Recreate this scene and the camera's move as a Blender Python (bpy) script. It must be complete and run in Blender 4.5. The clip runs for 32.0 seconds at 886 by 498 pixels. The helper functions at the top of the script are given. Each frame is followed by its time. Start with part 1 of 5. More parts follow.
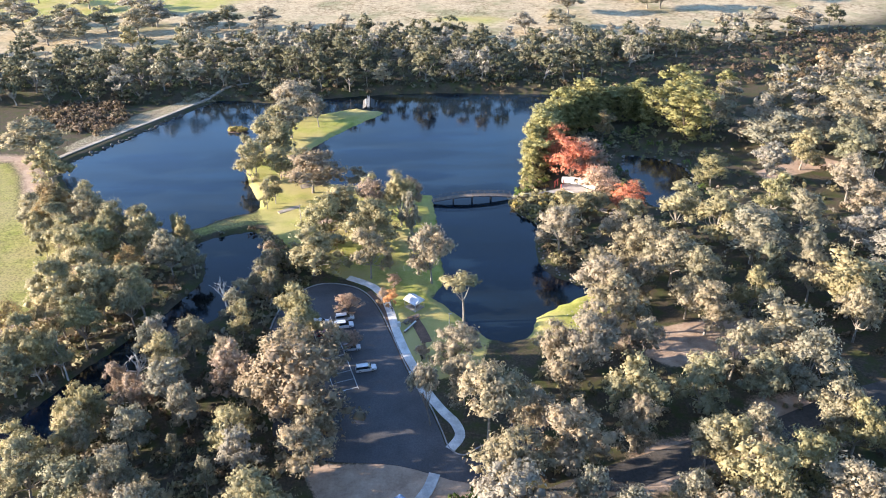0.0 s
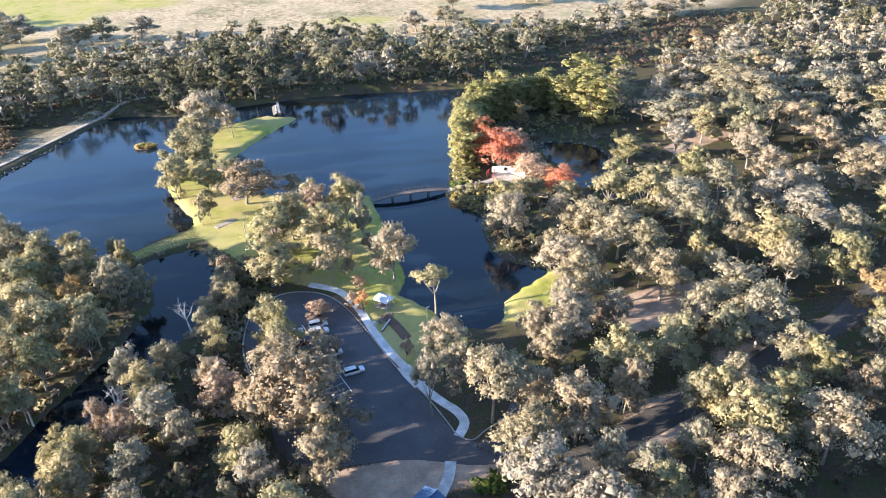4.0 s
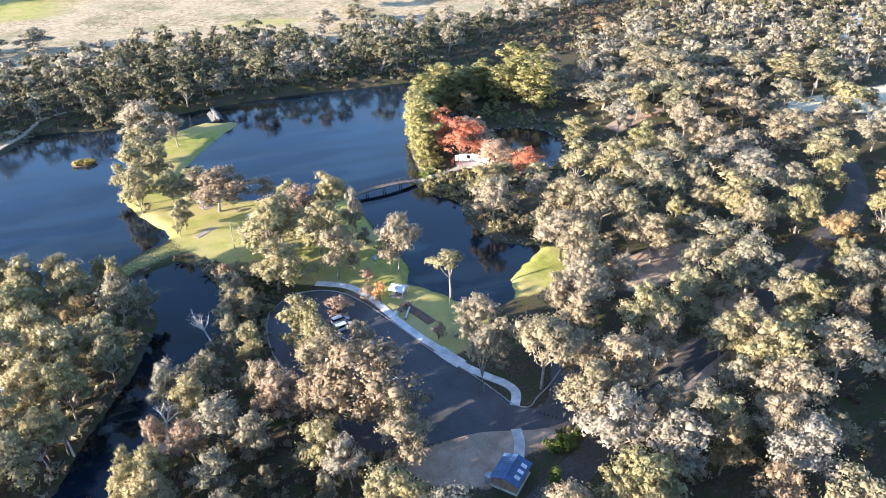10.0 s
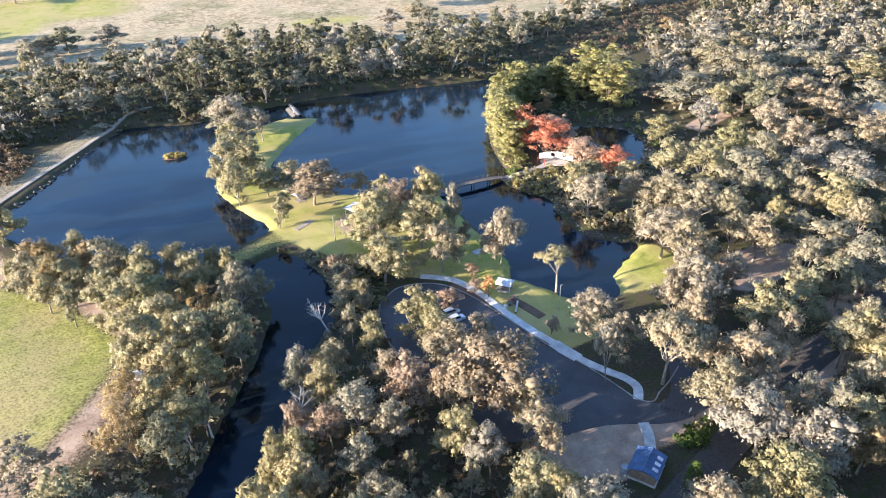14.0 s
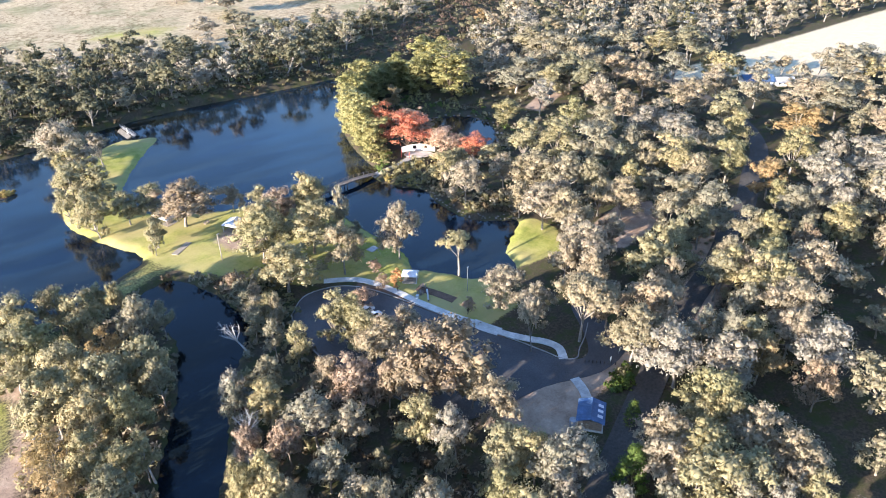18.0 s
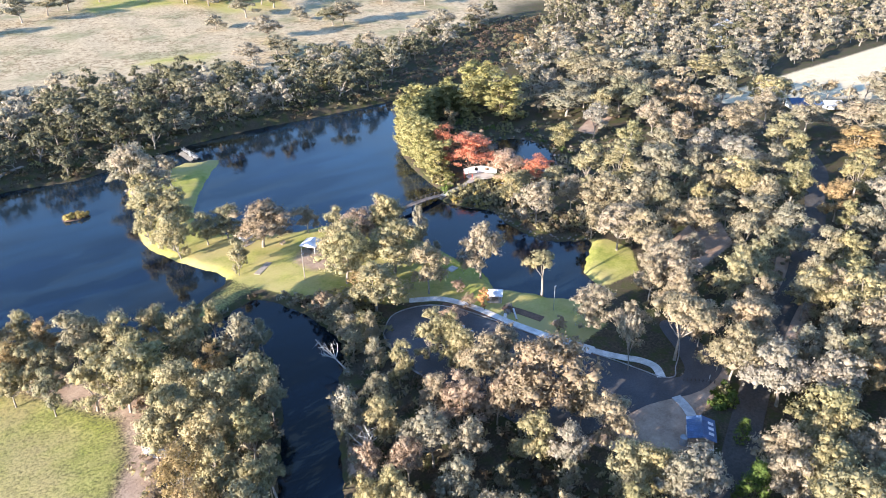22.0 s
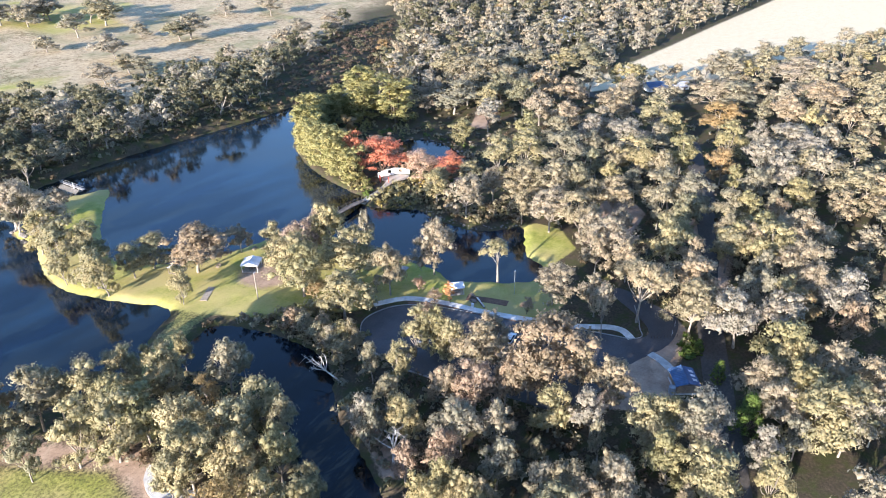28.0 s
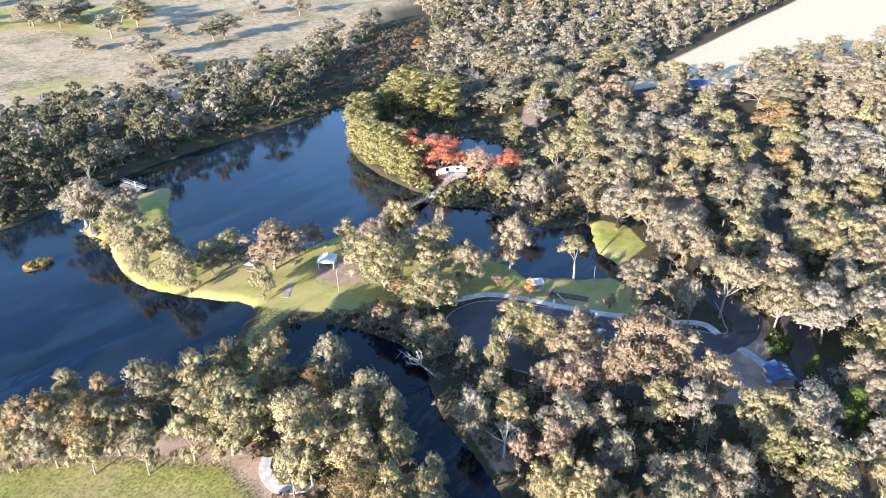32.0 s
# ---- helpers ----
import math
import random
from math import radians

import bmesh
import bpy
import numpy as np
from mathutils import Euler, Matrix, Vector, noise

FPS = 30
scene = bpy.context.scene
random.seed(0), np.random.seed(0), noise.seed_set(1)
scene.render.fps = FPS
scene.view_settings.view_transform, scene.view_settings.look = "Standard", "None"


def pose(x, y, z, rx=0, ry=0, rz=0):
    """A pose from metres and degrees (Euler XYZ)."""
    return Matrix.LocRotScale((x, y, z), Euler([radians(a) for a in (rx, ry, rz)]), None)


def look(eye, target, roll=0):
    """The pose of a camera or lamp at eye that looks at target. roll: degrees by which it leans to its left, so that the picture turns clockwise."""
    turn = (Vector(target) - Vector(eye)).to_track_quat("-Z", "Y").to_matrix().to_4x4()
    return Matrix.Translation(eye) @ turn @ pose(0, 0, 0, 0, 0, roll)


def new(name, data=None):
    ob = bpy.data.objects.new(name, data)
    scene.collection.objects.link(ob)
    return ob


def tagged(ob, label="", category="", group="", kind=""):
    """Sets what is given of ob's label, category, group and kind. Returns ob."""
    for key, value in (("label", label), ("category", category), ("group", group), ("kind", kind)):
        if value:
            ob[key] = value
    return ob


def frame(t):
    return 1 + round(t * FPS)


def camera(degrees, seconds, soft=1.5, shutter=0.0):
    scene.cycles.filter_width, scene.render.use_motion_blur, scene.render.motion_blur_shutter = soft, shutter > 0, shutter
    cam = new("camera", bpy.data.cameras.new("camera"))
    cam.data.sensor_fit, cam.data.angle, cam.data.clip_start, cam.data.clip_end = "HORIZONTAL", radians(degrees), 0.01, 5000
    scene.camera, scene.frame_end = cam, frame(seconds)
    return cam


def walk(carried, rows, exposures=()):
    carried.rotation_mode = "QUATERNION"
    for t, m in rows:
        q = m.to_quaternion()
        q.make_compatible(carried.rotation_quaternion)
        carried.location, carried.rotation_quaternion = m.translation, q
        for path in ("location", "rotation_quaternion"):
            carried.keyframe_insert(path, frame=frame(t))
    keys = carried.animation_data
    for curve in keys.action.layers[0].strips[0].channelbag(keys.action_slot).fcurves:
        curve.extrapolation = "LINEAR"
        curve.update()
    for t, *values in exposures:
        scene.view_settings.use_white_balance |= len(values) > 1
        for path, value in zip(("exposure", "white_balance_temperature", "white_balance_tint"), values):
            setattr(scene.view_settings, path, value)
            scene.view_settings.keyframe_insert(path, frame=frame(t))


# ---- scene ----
cam = camera(64.9, 32.0, 1.0)
METRES, EYE, TILT, LEAN, TURN = 175.0, 104.5, 0.0, 0.0, 0.0
ROWS = [
    (0.0, 0.0141, 0.0026, 0.0, 1.55, -29.93, 0.5),
    (0.5, 0.0, 0.0, 0.0, -0.32, -29.93, 0.55),
    (1.0, -0.015, -0.0027, -0.0002, -3.94, -29.96, 0.57),
    (1.5, -0.0316, -0.0048, -0.0003, -7.99, -29.99, 0.54),
    (2.0, -0.0487, -0.0061, -0.0002, -9.3, -30.01, 0.53),
    (4.5, -0.1282, -0.0071, 0.003, -9.92, -30.05, 0.69),
    (5.0, -0.1442, -0.0064, 0.0029, -9.9, -30.06, 0.71),
    (5.5, -0.16, -0.0054, 0.0028, -9.89, -30.07, 0.73),
    (6.0, -0.176, -0.0044, 0.0025, -9.87, -30.07, 0.75),
    (6.5, -0.1918, -0.0032, 0.002, -9.86, -30.07, 0.78),
    (7.0, -0.2078, -0.0019, 0.0014, -9.84, -30.08, 0.78),
    (7.5, -0.2238, -0.0006, 0.0012, -9.84, -30.08, 0.8),
    (8.0, -0.239, 0.0004, 0.0011, -10.09, -30.07, 0.83),
    (8.5, -0.2536, 0.0012, 0.0014, -12.8, -30.11, 0.83),
    (9.0, -0.2699, 0.0025, 0.0014, -18.26, -30.18, 0.78),
    (9.5, -0.2873, 0.005, 0.0016, -20.62, -30.22, 0.74),
    (10.0, -0.3035, 0.0077, 0.0017, -20.94, -30.24, 0.76),
    (10.5, -0.3191, 0.0105, 0.0017, -20.92, -30.24, 0.79),
    (11.0, -0.3351, 0.014, 0.0019, -20.49, -30.26, 0.81),
    (11.5, -0.3504, 0.0175, 0.002, -19.06, -30.25, 0.86),
    (12.0, -0.3652, 0.021, 0.0021, -18.59, -30.24, 0.9),
    (12.5, -0.3806, 0.0246, 0.0022, -18.56, -30.22, 0.91),
    (13.0, -0.3961, 0.0283, 0.0024, -18.53, -30.22, 0.91),
    (13.5, -0.4115, 0.0324, 0.0023, -18.5, -30.2, 0.93),
    (14.0, -0.4267, 0.0359, 0.0023, -18.64, -30.19, 0.96),
    (14.5, -0.4398, 0.0386, 0.0025, -19.83, -30.2, 1.0),
    (15.0, -0.4547, 0.0419, 0.0026, -24.83, -30.27, 0.94),
    (15.5, -0.4715, 0.0467, 0.0032, -29.21, -30.35, 0.89),
    (17.5, -0.532, 0.0684, 0.0048, -35.6, -30.45, 0.87),
    (18.0, -0.5464, 0.0748, 0.0049, -35.56, -30.45, 0.89),
    (18.5, -0.5605, 0.0816, 0.0049, -35.51, -30.45, 0.91),
    (19.0, -0.5746, 0.0887, 0.0051, -35.46, -30.47, 0.94),
    (19.5, -0.5886, 0.0961, 0.0057, -35.4, -30.48, 0.97),
    (20.0, -0.6026, 0.1036, 0.0064, -35.36, -30.48, 1.0),
    (20.5, -0.6164, 0.1112, 0.007, -35.3, -30.48, 1.03),
    (21.0, -0.6302, 0.1189, 0.0077, -35.24, -30.48, 1.05),
    (21.5, -0.6435, 0.1272, 0.009, -35.18, -29.81, 1.08),
    (22.0, -0.6575, 0.1351, 0.0093, -35.12, -28.53, 1.09),
    (22.5, -0.6716, 0.1428, 0.0091, -35.06, -28.01, 1.11),
    (23.0, -0.6853, 0.1507, 0.0093, -35.01, -27.94, 1.15),
    (23.5, -0.6974, 0.157, 0.0094, -35.84, -27.94, 1.19),
    (24.0, -0.7106, 0.1642, 0.0096, -41.8, -28.05, 1.07),
    (24.5, -0.7261, 0.1744, 0.0103, -45.84, -28.14, 0.99),
    (25.0, -0.7398, 0.1837, 0.0105, -46.56, -28.15, 0.98),
    (25.5, -0.7522, 0.1923, 0.0108, -46.96, -28.17, 1.02),
    (27.5, -0.8013, 0.2324, 0.0102, -50.02, -28.25, 1.06),
    (28.0, -0.813, 0.2429, 0.0101, -49.98, -28.25, 1.1),
    (28.5, -0.8245, 0.2536, 0.0103, -49.92, -28.27, 1.14),
    (29.0, -0.836, 0.2645, 0.0105, -49.87, -28.28, 1.17),
    (29.5, -0.8473, 0.2755, 0.0112, -49.81, -28.28, 1.2),
    (30.0, -0.8586, 0.2866, 0.0117, -49.76, -28.28, 1.22),
    (30.5, -0.8697, 0.2979, 0.0126, -49.7, -28.29, 1.24),
    (31.0, -0.8807, 0.309, 0.0129, -49.64, -28.28, 1.28),
    (31.5, -0.8916, 0.32, 0.0131, -49.69, -28.28, 1.29),
    (32.0, -0.9027, 0.3315, 0.0135, -49.79, -28.28, 1.3),
]
walk(cam, [(t, pose(0, 0, EYE, TILT, LEAN, TURN) @ pose(METRES * x, METRES * y, METRES * z, 90 + pitch, roll, yaw)) for t, x, y, z, yaw, pitch, roll in ROWS],
     exposures=[(0.0, 2.1, 6600.0, 16.0), (7.0, 2.21, 6450.0, 16.0), (13.0, 2.17, 6400.0, 16.0), (15.0, 2.0, 6500.0, 16.0), (18.0, 2.1, 6300.0, 16.0), (22.0, 2.06, 6300.0, 16.0), (25.0, 1.94, 6150.0, 16.0), (32.0, 1.94, 6100.0, 16.0)])

# ---- light: low winter sun from the west, clear sky ----
SUN_UP, SUN_FROM = 13.0, 184.0          # degrees above the horizon; bearing of the sun, counter-clockwise from +x
world = bpy.data.worlds.new("sky")
scene.world = world
world.use_nodes = True
wn = world.node_tree
sky = wn.nodes.new("ShaderNodeTexSky")
sky.sky_type, sky.sun_disc = "NISHITA", False
sky.sun_elevation, sky.sun_rotation = radians(SUN_UP), radians(90 - SUN_FROM)
sky.air_density, sky.dust_density, sky.ozone_density = 1.0, 0.6, 4.0
wn.links.new(sky.outputs[0], wn.nodes["Background"].inputs[0])
wn.nodes["Background"].inputs[1].default_value = 0.14
sun = new("sun", bpy.data.lights.new("sun", "SUN"))
sun.data.energy, sun.data.angle, sun.data.color = 5.0, radians(0.5), (1.0, 0.91, 0.77)
sun_at = Vector((math.cos(radians(SUN_FROM)) * math.cos(radians(SUN_UP)), math.sin(radians(SUN_FROM)) * math.cos(radians(SUN_UP)), math.sin(radians(SUN_UP))))
sun.matrix_world = look(sun_at * 300 + Vector((0, 150, 0)), (0, 150, 0))


# ---- materials ----
def nodes_of(name):
    m = bpy.data.materials.new(name)
    m.use_nodes = True
    return m, m.node_tree.nodes, m.node_tree.links, m.node_tree.nodes["Principled BSDF"]


def ramp(n, l, fac, stops):
    r = n.new("ShaderNodeValToRGB")
    els = r.color_ramp.elements
    while len(els) < len(stops):
        els.new(0.5)
    for e, (p, c) in zip(els, stops):
        e.position, e.color = p, (*c, 1)
    l.new(fac, r.inputs[0])
    return r.outputs[0]


def noise_node(n, l, scale, detail=4.0, rough=0.6, coord="Object"):
    tc = n.new("ShaderNodeTexCoord")
    t = n.new("ShaderNodeTexNoise")
    t.inputs["Scale"].default_value, t.inputs["Detail"].default_value, t.inputs["Roughness"].default_value = scale, detail, rough
    l.new(tc.outputs[coord], t.inputs["Vector"])
    return t.outputs["Fac"]


def mix(n, l, fac, a, b, kind="MIX"):
    m = n.new("ShaderNodeMix")
    m.data_type, m.blend_type = "RGBA", kind
    for sock, v in ((m.inputs[0], fac), (m.inputs[6], a), (m.inputs[7], b)):
        if isinstance(v, (int, float)):
            sock.default_value = v
        elif isinstance(v, tuple):
            sock.default_value = (*v, 1)
        else:
            l.new(v, sock)
    return m.outputs[2]


def bump(n, l, b, height, strength, dist):
    bp = n.new("ShaderNodeBump")
    bp.inputs["Strength"].default_value, bp.inputs["Distance"].default_value = strength, dist
    l.new(height, bp.inputs["Height"])
    l.new(bp.outputs[0], b.inputs["Normal"])


def surface(name, dark, light, scale=1.0, rough=0.8, big=0.12, bumpy=0.3, metal=0.0, vary=0.12):
    """A plain worn surface: fine grain, broad stains, a little difference from piece to piece."""
    m, n, l, b = nodes_of(name)
    fine = noise_node(n, l, scale, 6.0, 0.65)
    broad = noise_node(n, l, scale * big, 3.0)
    c = ramp(n, l, fine, [(0.3, dark), (0.7, light)])
    stain = ramp(n, l, broad, [(0.35, (0.72, 0.72, 0.72)), (0.65, (1.1, 1.1, 1.1))])
    c = mix(n, l, 1.0, c, stain, "MULTIPLY")
    if vary:
        info = n.new("ShaderNodeObjectInfo")
        tint = ramp(n, l, info.outputs["Random"], [(0.0, (1 - vary,) * 3), (1.0, (1 + vary,) * 3)])
        c = mix(n, l, 1.0, c, tint, "MULTIPLY")
    l.new(c, b.inputs["Base Color"])
    b.inputs["Roughness"].default_value, b.inputs["Metallic"].default_value = rough, metal
    if bumpy:
        bump(n, l, b, fine, bumpy, 0.05)
    return m


def leaves(name, dark, light, through_light=0.47):
    """Foliage: colour differs from leaf to leaf and from tree to tree."""
    m, n, l, b = nodes_of(name)
    geo, info = n.new("ShaderNodeNewGeometry"), n.new("ShaderNodeObjectInfo")
    c = ramp(n, l, geo.outputs["Random Per Island"], [(0.0, tuple(0.6 * u + 0.4 * v for u, v in zip(dark, light))), (0.65, light), (1.0, tuple(min(1, v * 1.03) for v in light))])
    tint = ramp(n, l, info.outputs["Random"], [(0.0, (0.84, 0.88, 0.80)), (0.35, (1.03, 1.0, 0.92)), (0.7, (0.98, 1.0, 1.04)), (1.0, (1.08, 1.03, 0.98))])
    c = mix(n, l, 1.0, c, tint, "MULTIPLY")
    clump = noise_node(n, l, 0.33, 2.0)
    c = mix(n, l, 1.0, c, ramp(n, l, clump, [(0.35, (0.82, 0.85, 0.8)), (0.65, (1.12, 1.08, 1.02))]), "MULTIPLY")
    speck = noise_node(n, l, 7.0, 2.0)
    c = mix(n, l, 1.0, c, ramp(n, l, speck, [(0.38, (0.9, 0.905, 0.885)), (0.6, (1.04, 1.035, 1.03))]), "MULTIPLY")
    l.new(c, b.inputs["Base Color"])
    b.inputs["Roughness"].default_value, b.inputs["Specular IOR Level"].default_value = 0.6, 0.25
    tr = n.new("ShaderNodeBsdfTranslucent")
    l.new(c, tr.inputs["Color"])
    sh = n.new("ShaderNodeMixShader")
    sh.inputs[0].default_value = through_light
    l.new(b.outputs[0], sh.inputs[1])
    l.new(tr.outputs[0], sh.inputs[2])
    l.new(sh.outputs[0], n["Material Output"].inputs[0])
    return m


OLIVE = leaves("olive_leaves", (0.175, 0.155, 0.106), (0.356, 0.322, 0.238))
YELLOW = leaves("yellow_green_leaves", (0.201, 0.176, 0.092), (0.405, 0.358, 0.217))
TAN = leaves("tan_leaves", (0.207, 0.168, 0.118), (0.420, 0.354, 0.266))
RUSSET = leaves("russet_leaves", (0.212, 0.151, 0.112), (0.418, 0.321, 0.250))
GREY = leaves("grey_green_leaves", (0.196, 0.174, 0.143), (0.392, 0.354, 0.295))
ORANGE = leaves("golden_leaves", (0.21, 0.148, 0.08), (0.40, 0.295, 0.165))
BUFF = leaves("buff_leaves", (0.21, 0.184, 0.112), (0.400, 0.354, 0.216), 0.34)
GREEN = leaves("bright_green_leaves", (0.075, 0.12, 0.03), (0.15, 0.21, 0.055))
DEEP = leaves("garden_screen_leaves", (0.175, 0.17, 0.075), (0.405, 0.375, 0.175))
RED = leaves("coral_maple_leaves", (0.50, 0.15, 0.085), (0.80, 0.34, 0.23), 0.45)
BLUSH = leaves("blush_maple_leaves", (0.42, 0.28, 0.19), (0.66, 0.485, 0.37), 0.4)
PINK = leaves("pale_pink_twigs", (0.34, 0.235, 0.19), (0.56, 0.42, 0.35))
FLAME = leaves("orange_leaves", (0.44, 0.20, 0.08), (0.66, 0.36, 0.18), 0.25)
REED = leaves("reeds", (0.30, 0.23, 0.09), (0.56, 0.44, 0.18))
# Duller olive, darkened further so the colour carries the far bank's shade.
SHADY_OLIVE = leaves("shady_olive_leaves", (0.085, 0.085, 0.05), (0.205, 0.19, 0.12))
SCRUB = leaves("brown_scrub", (0.095, 0.07, 0.048), (0.205, 0.155, 0.108))
THICKET = leaves("purple_brown_twigs", (0.12, 0.08, 0.065), (0.25, 0.18, 0.145))
BARK = surface("pale_bark", (0.17, 0.14, 0.11), (0.40, 0.35, 0.29), 2.0, 0.85)
DARKBARK = surface("dark_bark", (0.07, 0.05, 0.035), (0.16, 0.12, 0.09), 2.0, 0.9)
DEADWOOD = surface("bleached_wood", (0.42, 0.38, 0.33), (0.68, 0.64, 0.58), 3.0, 0.8)
ASPHALT = surface("asphalt", (0.055, 0.053, 0.055), (0.105, 0.099, 0.098), 3.0, 0.75, 0.03, 0.25, 0, 0)
OLDROAD = surface("worn_road", (0.045, 0.039, 0.033), (0.10, 0.086, 0.072), 1.5, 0.9, 0.06, 0.3, 0, 0)
CONCRETE = surface("pale_concrete", (0.50, 0.48, 0.45), (0.66, 0.64, 0.60), 2.5, 0.85, 0.15, 0.2)
KERB = surface("kerb_concrete", (0.24, 0.23, 0.21), (0.36, 0.345, 0.33), 4.0, 0.85)
MULCH = surface("brown_mulch", (0.075, 0.042, 0.028), (0.20, 0.12, 0.078), 4.0, 0.95)


def ground_material():
    m, n, l, b = nodes_of("ground_cover")
    z = n.new("ShaderNodeAttribute")
    z.attribute_name = "zones"
    sep = n.new("ShaderNodeSeparateColor")
    l.new(z.outputs["Color"], sep.inputs[0])
    fine, mid, broad = noise_node(n, l, 1.6, 6.0, 0.7), noise_node(n, l, 0.22, 5.0, 0.65), noise_node(n, l, 0.03, 4.0, 0.6)
    litter = ramp(n, l, fine, [(0.25, (0.035, 0.029, 0.02)), (0.5, (0.075, 0.06, 0.04)), (0.78, (0.155, 0.115, 0.08))])
    litter = mix(n, l, ramp(n, l, mid, [(0.45, (0, 0, 0)), (0.62, (1, 1, 1))]), litter, (0.06, 0.065, 0.025))
    grass = ramp(n, l, mid, [(0.25, (0.16, 0.19, 0.044)), (0.5, (0.31, 0.315, 0.08)), (0.8, (0.46, 0.42, 0.15))])
    grass = mix(n, l, 1.0, grass, ramp(n, l, fine, [(0.3, (0.75, 0.78, 0.7)), (0.7, (1.15, 1.1, 1.1))]), "MULTIPLY")
    grass = mix(n, l, ramp(n, l, noise_node(n, l, 0.05, 5.0, 0.65), [(0.38, (0, 0, 0)), (0.6, (0.9, 0.9, 0.9))]), grass, (0.40, 0.325, 0.14))
    straw = ramp(n, l, mid, [(0.25, (0.60, 0.475, 0.30)), (0.5, (0.70, 0.575, 0.385)), (0.75, (0.74, 0.62, 0.43))])
    straw = mix(n, l, 1.0, straw, ramp(n, l, fine, [(0.32, (0.6, 0.6, 0.58)), (0.6, (1.05, 1.05, 1.05))]), "MULTIPLY")
    tuft = noise_node(n, l, 0.34, 6.0, 0.8)
    pasture = ramp(n, l, tuft, [(0.34, (0.14, 0.105, 0.065)), (0.46, (0.40, 0.315, 0.195)), (0.66, (0.54, 0.435, 0.285))])
    pasture = mix(n, l, ramp(n, l, broad, [(0.49, (0, 0, 0)), (0.63, (1, 1, 1))]), pasture, ramp(n, l, mid, [(0.3, (0.20, 0.18, 0.09)), (0.7, (0.34, 0.30, 0.18))]))
    crack = n.new("ShaderNodeTexVoronoi")
    crack.feature = "DISTANCE_TO_EDGE"
    crack.inputs["Scale"].default_value = 0.13
    place, wobble = n.new("ShaderNodeTexCoord"), n.new("ShaderNodeTexNoise")
    wobble.inputs["Scale"].default_value, wobble.inputs["Detail"].default_value = 0.25, 4.0
    l.new(place.outputs["Object"], wobble.inputs["Vector"])
    spread = n.new("ShaderNodeVectorMath")
    spread.operation, spread.inputs[3].default_value = "SCALE", 9.0
    l.new(wobble.outputs["Color"], spread.inputs[0])
    shifted = n.new("ShaderNodeVectorMath")
    l.new(place.outputs["Object"], shifted.inputs[0])
    l.new(spread.outputs[0], shifted.inputs[1])
    l.new(shifted.outputs[0], crack.inputs["Vector"])
    lines = ramp(n, l, crack.outputs["Distance"], [(0.02, (0.62, 0.58, 0.54)), (0.11, (1, 1, 1))])
    lines = mix(n, l, ramp(n, l, noise_node(n, l, 0.018, 3.0), [(0.42, (0, 0, 0)), (0.58, (1, 1, 1))]), (1.0, 1.0, 1.0), lines)
    pasture = mix(n, l, 1.0, pasture, lines, "MULTIPLY")
    dirt = ramp(n, l, mid, [(0.25, (0.24, 0.165, 0.115)), (0.55, (0.42, 0.30, 0.215)), (0.8, (0.54, 0.42, 0.31))])
    dirt = mix(n, l, 1.0, dirt, ramp(n, l, fine, [(0.3, (0.8, 0.8, 0.8)), (0.7, (1.1, 1.1, 1.1))]), "MULTIPLY")
    pas = n.new("ShaderNodeAttribute")
    pas.attribute_name = "pasture"
    c = mix(n, l, pas.outputs["Fac"], litter, pasture)
    for chan, col in (("Blue", dirt), ("Green", straw), ("Red", grass)):
        f = n.new("ShaderNodeMath")
        f.operation = "ADD"
        l.new(sep.outputs[chan], f.inputs[0])
        off = n.new("ShaderNodeMath")
        off.operation = "MULTIPLY_ADD"
        off.inputs[1].default_value, off.inputs[2].default_value = 0.6, -0.3
        l.new(fine, off.inputs[0])
        l.new(off.outputs[0], f.inputs[1])
        c = mix(n, l, ramp(n, l, f.outputs[0], [(0.4, (0, 0, 0)), (0.6, (1, 1, 1))]), c, col)
    l.new(c, b.inputs["Base Color"])
    b.inputs["Roughness"].default_value, b.inputs["Specular IOR Level"].default_value = 0.95, 0.1
    bump(n, l, b, fine, 0.5, 0.25)
    return m


